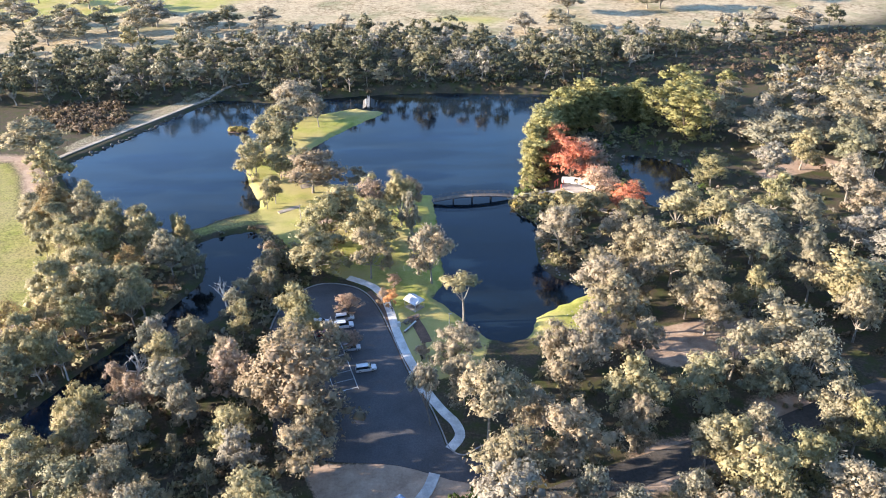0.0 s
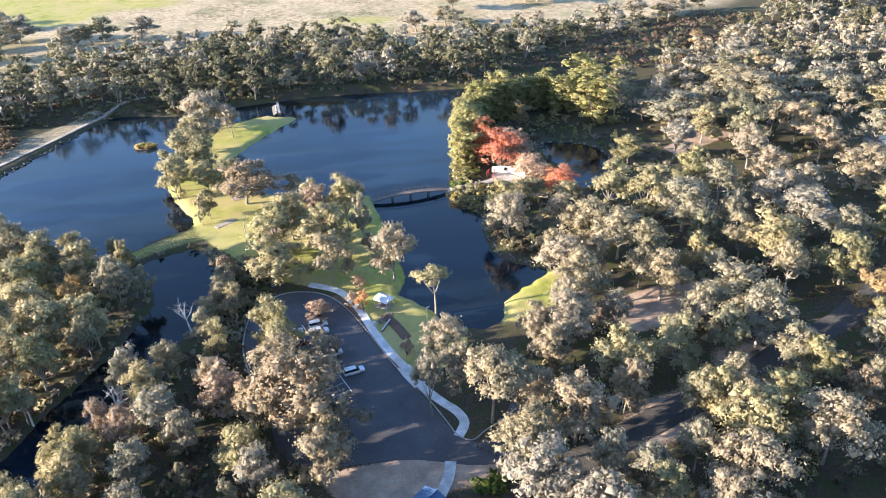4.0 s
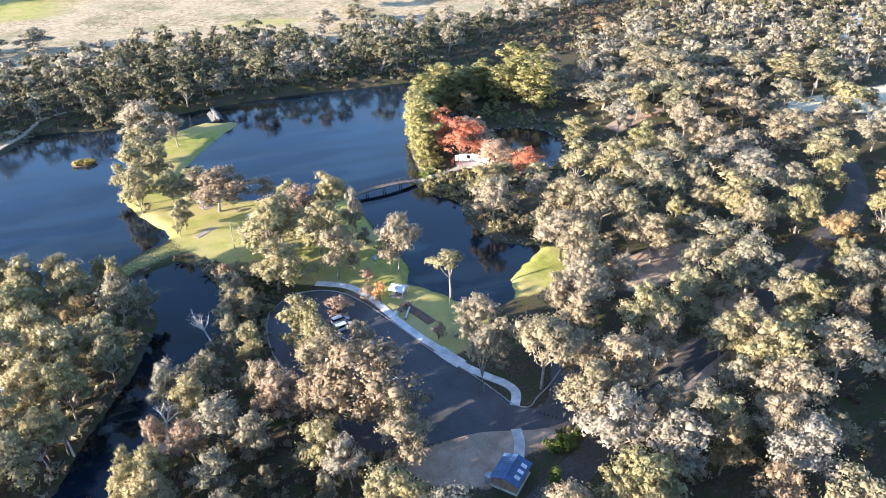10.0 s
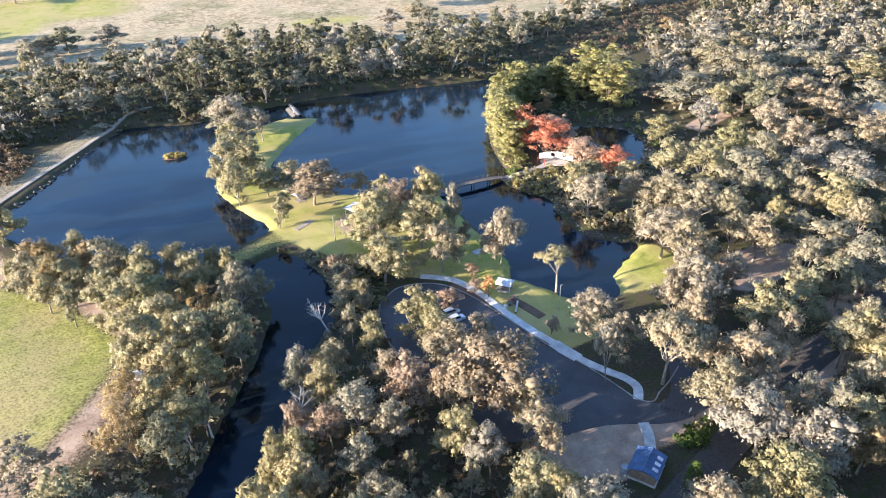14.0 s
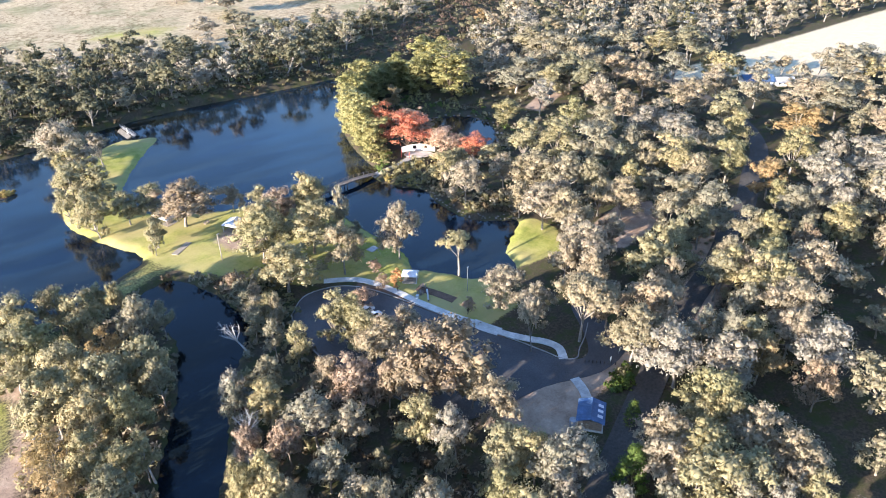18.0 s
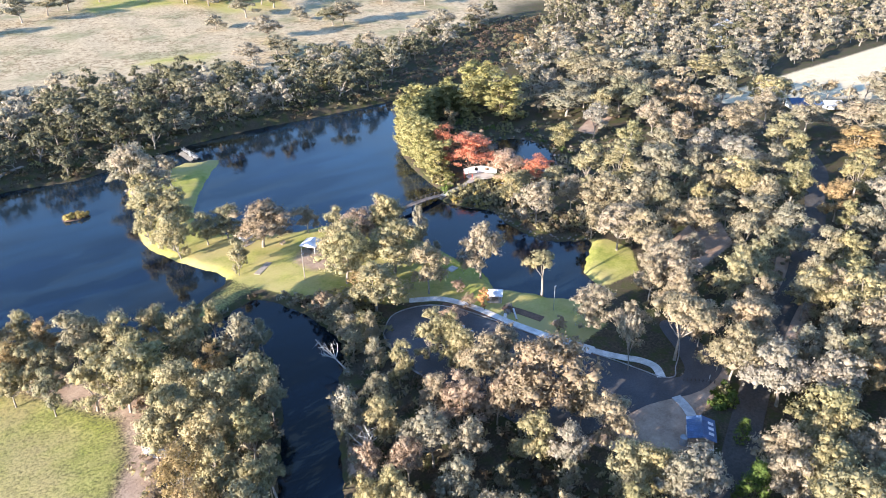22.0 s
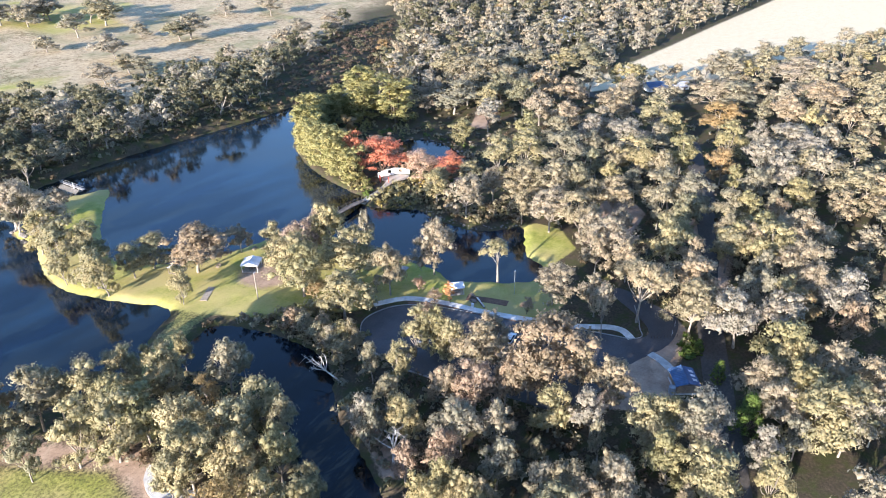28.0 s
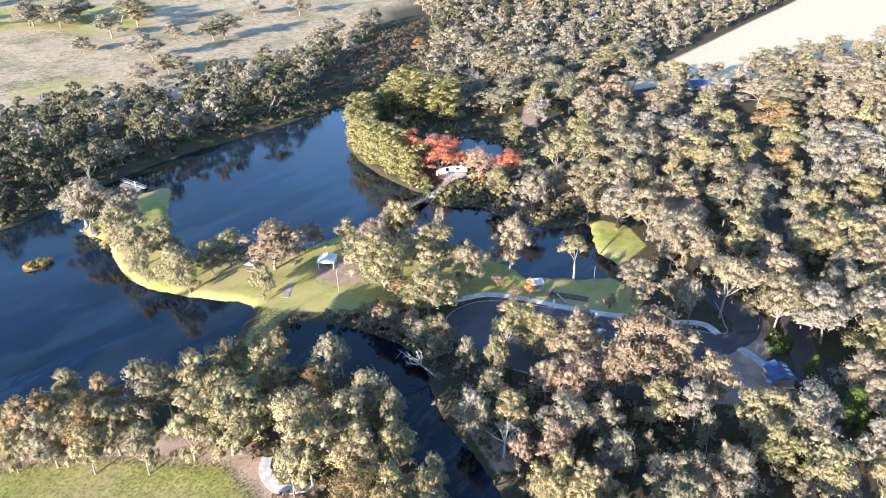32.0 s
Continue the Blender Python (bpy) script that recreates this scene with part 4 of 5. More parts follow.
EAST_WOOD = [(22, 92), (60, 100), (90, 112), (128, 130), (156, 146), (176, 182), (182, 220), (160, 300), (120, 320), (100, 300), (110, 256), (98, 226), (74, 194), (36, 182), (40, 165), (30, 130), (14, 118)]
SOUTH_EAST = [(-50, 36), (-20, 58), (12, 76), (40, 88), (90, 106), (110, 116), (120, 60), (60, 24), (-10, 24)]
ROAD_WOOD = [(110, 116), (130, 128), (160, 144), (192, 180), (206, 226), (235, 205), (295, 172), (420, 130), (420, 60), (160, 40), (120, 60)]
NORTH_WOOD = [(-300, 318), (-225, 312), (-190, 316), (-158, 318), (-120, 332), (-96, 326), (-84, 325), (-60, 333), (-32, 339), (53, 341), (75, 352), (92, 372), (150, 408), (222, 452), (270, 480), (174, 438), (84, 423), (30, 404), (12, 420), (-45, 448), (-119, 406), (-190, 374), (-300, 388)]
SOUTH_WEST = [(-100, 40), (-50, 30), (-20, 68), (-30, 96), (-42, 124), (-50, 150), (-58, 138), (-72, 112), (-85, 88), (-98, 62)]
WEST_WOOD = [(-190, 60), (-112, 50), (-98, 98), (-84, 130), (-76, 145), (-82, 185), (-100, 190), (-110, 160), (-110, 130), (-160, 110)]
FAR_EAST = [(146, 338), (184, 357), (282, 446), (310, 480), (400, 560), (640, 560), (680, 252), (430, 246), (330, 243), (232, 242), (203, 242), (165, 260), (150, 310)]
woodland("woodland", "dense olive gum woodland east of the lakes", scatter(EAST_WOOD, 11.2, 9000, 1, charted=True), 14.0, [OLIVE, GREY, YELLOW, OLIVE, TAN, OLIVE], 11, FINE)
woodland("woodland", "gum woodland on the near side of the road", scatter(SOUTH_EAST, 11.5, 4000, 6, charted=True), 14.0, [OLIVE, GREY, YELLOW, OLIVE, TAN, OLIVE], 16, FINE)
woodland("woodland", "gum woodland between the road and the dry field", scatter(ROAD_WOOD, 10.6, 6000, 7, charted=True), 14.0, [OLIVE, GREY, YELLOW, OLIVE, TAN, OLIVE], 17, LIGHT)
# Mostly the darkened olive: deep shade under these trees is in the leaf colour.
woodland("woodland", "dull gum woodland along the far bank, leaf colour darkened for deep shade", scatter(NORTH_WOOD, 8.6, 9000, 2, 2.0), 13.5, [SHADY_OLIVE, OLIVE, SHADY_OLIVE, GREY, SHADY_OLIVE, SHADY_OLIVE, SHADY_OLIVE], 12, LOW)
FRINGE = [(-300, 388), (-190, 374), (-119, 406), (-45, 448), (12, 420), (30, 404), (84, 423), (174, 438), (178, 458), (84, 446), (30, 428), (10, 444), (-45, 472), (-125, 428), (-195, 396), (-300, 412)]
woodland("woodland", "scattered gums where the woodland meets the pasture", scatter(FRINGE, 10.5, 1500, 8, fringe=True), 13.0, [OLIVE, GREY, SHADY_OLIVE, TAN], 18, LOW)
woodland("woodland", "gum woodland on the near creek bank", scatter(SOUTH_WEST, 16.0, 2500, 3, 4.0, charted=True), 11.5, [OLIVE, TAN, YELLOW, GREY], 13, FINE)
woodland("woodland", "gum woodland between creek and sports field", scatter(WEST_WOOD, 11.5, 2500, 4, 4.0, charted=True), 12.0, [OLIVE, TAN, YELLOW, GREY], 14, FINE)
woodland("woodland", "distant gum woodland beyond the lake", scatter(FAR_EAST, 10.2, 8000, 5), 14.0, [OLIVE, GREY, SHADY_OLIVE, GREY, TAN], 15, FAR)
# the garden's evergreen screen, and other special trees
SINGLE = [("m", 41, 231, 15, 1.25), ("m", 37.5, 243, 16, 0.75), ("m", 57, 208.5, 9.5, 1.3), ("k", 48, 236, 15, 1.15), ("j", 49, 217, 12, 1.3), ("k", 54, 215, 8, 0.9), ("o", 59, 270, 13, 0.75), ("f", -15.5, 149, 7.0, 0.9), ("k", -18, 152.5, 5, 1.0),
          ("k", -16, 160.5, 5, 0.9), ("k", -7, 129, 5, 0.8), ("k", -27, 148, 6, 1.4), ("k", -24, 134, 5, 1.2), ("o", 157, 335, 10, 1.0), ("o", 196, 382, 11, 1.0), ("o", 365, 405, 13, 1.0), ("k", 355, 480, 14, 1.0), ("c", -16, 67, 10, 0.9), ("c", -3, 78, 6, 0.8), ("c", 5, 86, 4, 1.0), ("d", -70, 119, 11, 1.0), ("d", -75, 106, 10, 0.9), ("d", -92, 119, 9, 0.8), ("d", -73, 298, 10, 0.8)]
for kind, x, y, h, wide in SINGLE:
    plant(kind, x, y, h, wide)
screen = np.array(smooth([(28.5, 234), (29.5, 243), (34, 259), (42, 277), (51, 287), (60, 292), (70, 296), (80, 296)], 8, False))
run = np.r_[0, np.cumsum(np.hypot(*np.diff(screen, axis=0).T))]
for k in range(32):
    d = run[-1] * k / 31
    x, y = float(np.interp(d, run, screen[:, 0])), float(np.interp(d, run, screen[:, 1]))
    plant("p", x + rng.normal(0, 0.5), y + rng.normal(0, 0.5), (12.5 + 3.5 * min(1, k / 6)) * rng.uniform(0.84, 1.18), 1.2)
for x, y, h, wide in [(109, 320, 15, 1.2), (94, 273, 22, 1.5), (95, 295, 21, 1.5), (84, 286, 18, 1.3), (126, 325, 14, 1.2), (100, 308, 14, 1.2), (50, 283, 13, 0.8), (60, 289, 13, 0.8), (72, 291, 13, 0.8), (80, 291, 14, 0.9), (27, 226, 5, 1.2)]:
    plant("p", x, y, h, wide)
for x, y, h in [(69, 271, 6), (76, 275, 6), (71, 262, 4.5), (58, 259, 3.5), (62, 268, 4), (79, 256, 4), (72, 253, 4), (85, 258, 4.5), (95, 253, 4.5), (81, 262, 3.5)]:
    plant("s", x, y, h, 1.0)
plant("y", 90, 228, 12, 1.1)
for x, y, h in [(-61, 683, 15), (-40, 700, 16), (-22, 714, 15), (44, 712, 15), (70, 685, 16), (83, 666, 15), (105, 676, 17), (92, 601, 16), (127, 627, 17), (77, 516, 15), (57, 574, 10), (64, 474, 11), (68, 462, 10), (146, 535, 15),
                (186, 739, 15), (145, 662, 13), (193, 461, 13), (210, 446, 13), (-300, 484, 14), (-268, 482, 13), (-280, 540, 15), (-232, 520, 14), (-206, 482, 15), (-171, 464, 11), (-160, 470, 10), (-154, 475, 13), (-133, 480, 12),
                (-150, 640, 13), (-330, 560, 15), (-209, 640, 15), (-120, 650, 14), (9, 742, 16), (69, 690, 14), (98, 684, 15), (123, 645, 15), (137, 535, 13), (124, 567, 9), (42, 461, 11), (49, 831, 16), (62, 816, 16), (92, 839, 16), (110, 700, 14), (88, 680, 13), (300, 620, 14), (240, 560, 13), (215, 590, 12)]:
    plant("w" if (x + h) % 3 else "g", x, y, h * 1.15, 1.5)


# ---- undergrowth ----
def undergrowth(name, label, category, region, tries, seed, leafs, sizes=(0.8, 2.2), gap=2.0, edge=0.6, tall=0.8, per=44, leaf=0.42, open_too=False):
    """Bushes too many to count, as one mesh."""
    r = np.random.default_rng(seed)
    lo, hi = np.min(region, 0), np.max(region, 0)
    x, y = r.uniform(lo[0], hi[0], tries), r.uniform(lo[1], hi[1], tries)
    ok = inside(region, x, y) & (shore(x, y) > edge) & (away(ROAD, x, y, False) > (3.0 if open_too else 5.0)) & (away(CAR_PARK, x, y) > 1.2)
    for p in () if open_too else OPEN:
        ok &= away(p, x, y) > 0.5
    vs, ts, ix, n, kept = [], [], [], 0, []
    for a, b, z in zip(x[ok], y[ok], height(x[ok], y[ok])):
        if any((a - c) ** 2 + (b - d) ** 2 < gap * gap for c, d in kept[-400:]):
            continue
        kept.append((a, b))
        s = r.uniform(*sizes)
        m = int(r.integers(3, 6))
        cs = np.c_[a + r.normal(0, 0.5 * s, m), b + r.normal(0, 0.5 * s, m), z + s * tall * r.uniform(0.25, 0.9, m)]
        v, t = foliage(cs, s * r.uniform(0.45, 0.75, m), per // m, leaf * (0.6 + 0.3 * s), r, 0.8, 0.8, False)
        v[:, 2] = np.maximum(v[:, 2], z - 0.1)
        vs.append(v)
        ts.append(t + n)
        ix.append(np.full(len(t), int(r.integers(len(leafs)))))
        n += len(v)
    return tagged(new(name, tri_mesh(name, np.concatenate(vs), np.concatenate(ts), leafs, np.concatenate(ix))), label, category, kind="stuff")


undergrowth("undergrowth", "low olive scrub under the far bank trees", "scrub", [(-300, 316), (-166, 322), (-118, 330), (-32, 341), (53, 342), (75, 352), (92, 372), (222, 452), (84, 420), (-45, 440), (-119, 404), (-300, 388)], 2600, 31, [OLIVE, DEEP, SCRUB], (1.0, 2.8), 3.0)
undergrowth("undergrowth", "olive and brown scrub on the creek banks", "scrub", [(-118, 60), (-40, 40), (-30, 100), (-44, 150), (-46, 168), (-54, 190), (-60, 196), (-86, 188), (-104, 165), (-112, 120)], 2600, 32, [OLIVE, SCRUB, YELLOW, TAN], (0.8, 2.4), 2.4)
undergrowth("undergrowth", "sparse olive shrubs under the eastern woodland", "scrub", [(14, 60), (160, 60), (190, 190), (120, 318), (100, 300), (98, 250), (60, 205), (30, 200), (26, 160), (16, 120)], 2200, 33, [OLIVE, SCRUB, YELLOW, GREY], (0.7, 2.0), 4.0)
# Brown scrub with darker leaves mixed in, to paint the hollow's shade.
undergrowth("undergrowth", "reddish-brown leafless scrub in the creek hollow, colours darkened for its shade", "scrub", HOLLOW, 1500, 34, [SCRUB, THICKET, SCRUB, SHADY_OLIVE], (1.2, 2.8), 2.4, open_too=True)
undergrowth("undergrowth", "bare purple-brown thicket behind the lake wall", "scrub", [(-196, 300), (-186, 314), (-160, 318), (-147, 294), (-150, 277), (-172, 280)], 900, 35, [THICKET, SCRUB, THICKET], (1.6, 3.2), 1.9, open_too=True)
undergrowth("undergrowth", "green and gold garden shrubs round the small pond", "shrubs", [(28, 200), (52, 204), (70, 205), (98, 228), (100, 262), (70, 290), (44, 284), (32, 262), (52, 250), (56, 226)], 330, 36, [GREEN, YELLOW, DEEP, SCRUB, OLIVE], (1.0, 2.8), 2.4)
undergrowth("undergrowth", "dark shrubs on the creek bank beside the lawn", "scrub", [(-55, 186), (-43, 181), (-38, 168), (-44, 150), (-52, 152), (-53, 172)], 420, 37, [OLIVE, TAN, YELLOW], (1.2, 2.6), 2.0, open_too=True)
undergrowth("undergrowth", "brown saplings and mulch plants on the eastern pond bank", "scrub", [(21, 206), (28, 200), (27, 180), (30, 171), (40, 162), (48, 166), (40, 190), (34, 208)], 500, 41, [SCRUB, OLIVE, TAN, YELLOW], (0.8, 2.0), 1.8)
undergrowth("undergrowth", "bright green shrubs at the foot of the garden screen", "shrubs", [(18, 222), (22, 220), (34, 228), (34, 236), (22, 234), (19, 228)], 200, 42, [GREEN, YELLOW, DEEP], (1.2, 2.4), 1.8, open_too=True)
undergrowth("undergrowth", "dark scrub and saplings in the clearing by the creek", "scrub", CREEK_GAP, 260, 43, [SCRUB, OLIVE, SCRUB, SHADY_OLIVE], (0.7, 1.9), 2.0, open_too=True)
undergrowth("undergrowth", "sparse low scrub beside the shaded road", "scrub", ROAD_GAP, 160, 44, [SCRUB, OLIVE, TAN], (0.5, 1.4), 2.6, open_too=True)
# Shade at the waterline is put into these bushes' leaf colours.
undergrowth("undergrowth", "overhanging bushes along the far waterline, leaf colour darkened for shade", "scrub", [(-165, 314), (-120, 323), (-84, 322), (-60, 329), (-32, 334), (53, 335), (126, 340), (128, 348), (53, 345), (-32, 345), (-60, 340), (-118, 336), (-165, 326)], 1500, 45, [SHADY_OLIVE, SCRUB, SHADY_OLIVE, OLIVE], (1.0, 2.6), 2.2, 0.3)
undergrowth("reeds", "golden reeds along the pond edge", "reeds", [(16, 213), (16, 204), (24, 198), (28, 201), (26, 209)], 420, 38, [REED, REED, YELLOW], (0.7, 1.4), 1.0, 0.2, 0.9, 40, 0.3, True)
undergrowth("undergrowth", "feathery olive and straw-coloured shrubs between pond and garden", "shrubs", [(19, 214), (25, 219), (31, 221), (36, 217), (40, 220), (45, 218), (44, 207), (34, 205), (28, 206), (22, 209)], 240, 46, [YELLOW, BUFF, YELLOW, REED], (1.3, 2.5), 1.9, 0.8, open_too=True)
undergrowth("hedge", "rough yellow-green hedge beside the shed road", "hedge", [(1, 86), (4, 87), (9, 89.5), (10, 91.5), (6, 90.5), (1, 88)], 110, 39, [YELLOW, GREEN], (0.9, 1.5), 0.9, open_too=True)


# ---- shapes for built things ----
def box(bm, x, y, z, sx, sy, sz, turn=0.0, bevel=0.0):
    r = bmesh.ops.create_cube(bm, size=1.0)
    bmesh.ops.transform(bm, verts=r["verts"], matrix=pose(x, y, z, 0, 0, turn) @ Matrix.Diagonal((sx, sy, sz, 1)))
    if bevel:
        es = list({e for v in r["verts"] for e in v.link_edges})
        bmesh.ops.bevel(bm, geom=es, offset=bevel, segments=1, affect="EDGES")
    return bm


def rod(bm, a, b, r0, r1=None, sides=8):
    a, b = Vector(a), Vector(b)
    q = (b - a).to_track_quat("Z", "Y").to_matrix().to_4x4()
    bmesh.ops.create_cone(bm, cap_ends=True, segments=sides, radius1=r0, radius2=r0 if r1 is None else r1, depth=(b - a).length, matrix=Matrix.Translation((a + b) / 2) @ q)
    return bm


def boxed(name, material, parent, *dims, label=""):
    return part(name, box(bmesh.new(), *dims), material, parent, label)


def rodded(name, material, parent, *dims, label=""):
    return part(name, rod(bmesh.new(), *dims), material, parent, label)


def slab_between(bm, corners, thick):
    """A plate with the given upper corners."""
    top = [bm.verts.new(c) for c in corners]
    low = [bm.verts.new((c[0], c[1], c[2] - thick)) for c in corners]
    bm.faces.new(top)
    bm.faces.new(low[::-1])
    for i in range(len(top)):
        j = (i + 1) % len(top)
        bm.faces.new((top[j], top[i], low[i], low[j]))
    return bm


WHITE = surface("white_paint", (0.72, 0.72, 0.71), (0.84, 0.84, 0.82), 2.0, 0.5, 0.2, 0.05, 0, 0.03)
ROOFWHITE = surface("white_roof_sheet", (0.66, 0.67, 0.68), (0.82, 0.82, 0.82), 1.5, 0.45, 0.3, 0.05, 0, 0.03)
ROOFBLUE = surface("blue_roof_sheet", (0.05, 0.10, 0.20), (0.08, 0.15, 0.28), 1.5, 0.4, 0.3, 0.05, 0, 0.05)
ROOFGREY = surface("grey_roof_sheet", (0.30, 0.31, 0.33), (0.44, 0.45, 0.46), 1.5, 0.5, 0.3, 0.05)
BRICKWALL = surface("tan_wall", (0.28, 0.20, 0.14), (0.42, 0.32, 0.23), 3.0, 0.9)
TIMBER = surface("weathered_timber", (0.13, 0.10, 0.08), (0.26, 0.21, 0.17), 3.0, 0.85)
DARKTIMBER = surface("dark_timber", (0.05, 0.04, 0.035), (0.11, 0.09, 0.08), 3.0, 0.85)
STEEL = surface("galvanised_steel", (0.40, 0.41, 0.42), (0.55, 0.56, 0.57), 4.0, 0.4, 0.2, 0.05, 0.7)
REDPAINT = surface("red_paint", (0.45, 0.05, 0.03), (0.58, 0.10, 0.06), 3.0, 0.5)
ROCK = surface("brown_rock", (0.13, 0.11, 0.095), (0.29, 0.26, 0.23), 1.2, 0.9, 0.3, 0.6)
DARKROCK = surface("dark_rock", (0.06, 0.055, 0.05), (0.15, 0.14, 0.125), 1.2, 0.9, 0.3, 0.6)
TRACKDIRT = surface("worn_gravel", (0.22, 0.18, 0.14), (0.42, 0.36, 0.29), 2.0, 0.95, 0.05)
GRAVEL = surface("pale_gravel", (0.36, 0.32, 0.27), (0.56, 0.51, 0.45), 5.0, 0.95, 0.03)
LINE = surface("road_paint", (0.5, 0.5, 0.48), (0.72, 0.72, 0.7), 3.0, 0.7)
RUBBER = surface("tyre_rubber", (0.015, 0.015, 0.016), (0.03, 0.03, 0.03), 4.0, 0.8)


def glossy(name, colour, rough=0.25, coat=0.6):
    m, n, l, b = nodes_of(name)
    c = ramp(n, l, noise_node(n, l, 1.2, 3.0), [(0.3, tuple(v * 0.9 for v in colour)), (0.7, colour)])
    l.new(c, b.inputs["Base Color"])
    b.inputs["Roughness"].default_value, b.inputs["Coat Weight"].default_value = rough, coat
    return m


CARWHITE, CARSILVER, CARRED = glossy("white_car_paint", (0.78, 0.78, 0.78)), glossy("silver_car_paint", (0.5, 0.52, 0.55)), glossy("dark_red_car_paint", (0.16, 0.02, 0.025))
CARGLASS = glossy("car_glass", (0.02, 0.025, 0.03), 0.05, 1.0)
LAMP, TAIL, HUB = glossy("headlight_glass", (0.75, 0.77, 0.8), 0.1), glossy("tail_light", (0.4, 0.02, 0.02), 0.2), glossy("alloy_rim", (0.55, 0.56, 0.58), 0.3)

# ---- paths, kerbs and car park ----
ribbon("footpath", PATH, 2.1, 0.5, CONCRETE, "structure", "pale winding concrete footpath beside the car park", "footpath", 0.16)
ribbon("footpath", [(-8.2, 125.5), (-6.9, 122), (-5.2, 118.3)], 3.2, 0.5, CONCRETE, "structure", "widened concrete landing on the footpath", "footpath", 0.165)
ribbon("footpath", [(-2.6, 95.0), (-3.8, 91), (-6.4, 86.6)], 2.2, 0.5, CONCRETE, "structure", "short pale concrete path to the shed", "footpath", 0.18)
ribbon("kerb", [(-43.3, 156.2), (-37.6, 161.6), (-31, 161.9), (-24.7, 158.8), (-19.6, 151.2), (-14.1, 137.2), (-10.1, 126.2), (-4.6, 114.7), (-1.4, 106.1), (0.2, 101.6), (3, 99.9), (6, 102), (10, 104.3), (15, 108)], 0.25, 0.5, KERB, "structure", "pale concrete kerb round the car park", "kerb", 0.2)
ribbon("kerb", [(-43.6, 156), (-45.4, 149), (-45.4, 138), (-42.4, 126)], 0.4, 0.5, KERB, "structure", "pale concrete kerb on the creek side", "kerb", 0.2)
ribbon("garden_bed", [(-23, 158.2), (-18.4, 151.4), (-15, 141), (-11.6, 131), (-8.4, 123.4), (-5, 116)], 1.5, 0.4, MULCH, "structure", "brown mulched strip between kerb and path", "garden bed", 0.13)
ribbon("garden_bed", [(-10.5, 147), (-8, 141.5), (-6, 136)], 2.6, 0.4, MULCH, "structure", "mulched bed with reddish bark by the path", "garden bed", 0.1)
ribbon("lake_wall_track", [(-157, 250), (-153, 260), (-144, 279), (-133, 301), (-125, 318), (-115, 333), (-104, 339)], 1.9, 0.6, TRACKDIRT, "structure", "worn gravel track on top of the lake wall", "track", 0.3)
ribbon("garden_path", [(18, 219), (24, 219.5), (31, 221), (38, 224), (44, 226)], 2.6, 0.5, GRAVEL, "structure", "pale paved path from bridge to garden gate", "path", 0.2)
ribbon("garden_path", [(42, 214), (46, 211), (52, 206), (60, 203)], 2.0, 0.4, GRAVEL, "structure", "pale gravel path through the garden lawn", "path", 0.08)
# Pale sand patch in the lawn, built as a thin gravel plate.
boxed("concrete_slab", TRACKDIRT, None, -55.6, 207.4, lie(-55.6, 207.4) + 0.04, 2.0, 7.5, 0.16, -52)
tagged(bpy.data.objects["concrete_slab"], "long pale sand patch in the lawn, built as a thin flush plate", "slab")
boxed("pump_slab", ROOFGREY, None, -9.5, 172.5, lie(-9.5, 172.5) + 0.0, 3.0, 2.4, 0.5, 15)
tagged(bpy.data.objects["pump_slab"], "grey square slab in the shaded lawn", "slab")
for a, b in [((-31.5, 146.5), (-20.5, 119)), ((-36, 143.5), (-26.3, 119.5))]:
    ribbon("road_line", [a, b], 0.16, 0.15, LINE, "structure", "thin white parking line on the asphalt", "road marking", 0.115, 2)
for k in range(10):
    s = k / 9
    x, y = -31.2 + 10.5 * s, 145.6 - 26 * s
    ribbon("road_line", [(x, y), (x - 4.4, y - 1.8)], 0.12, 0.15, LINE, "structure", "thin white parking line on the asphalt", "road marking", 0.115, 2)


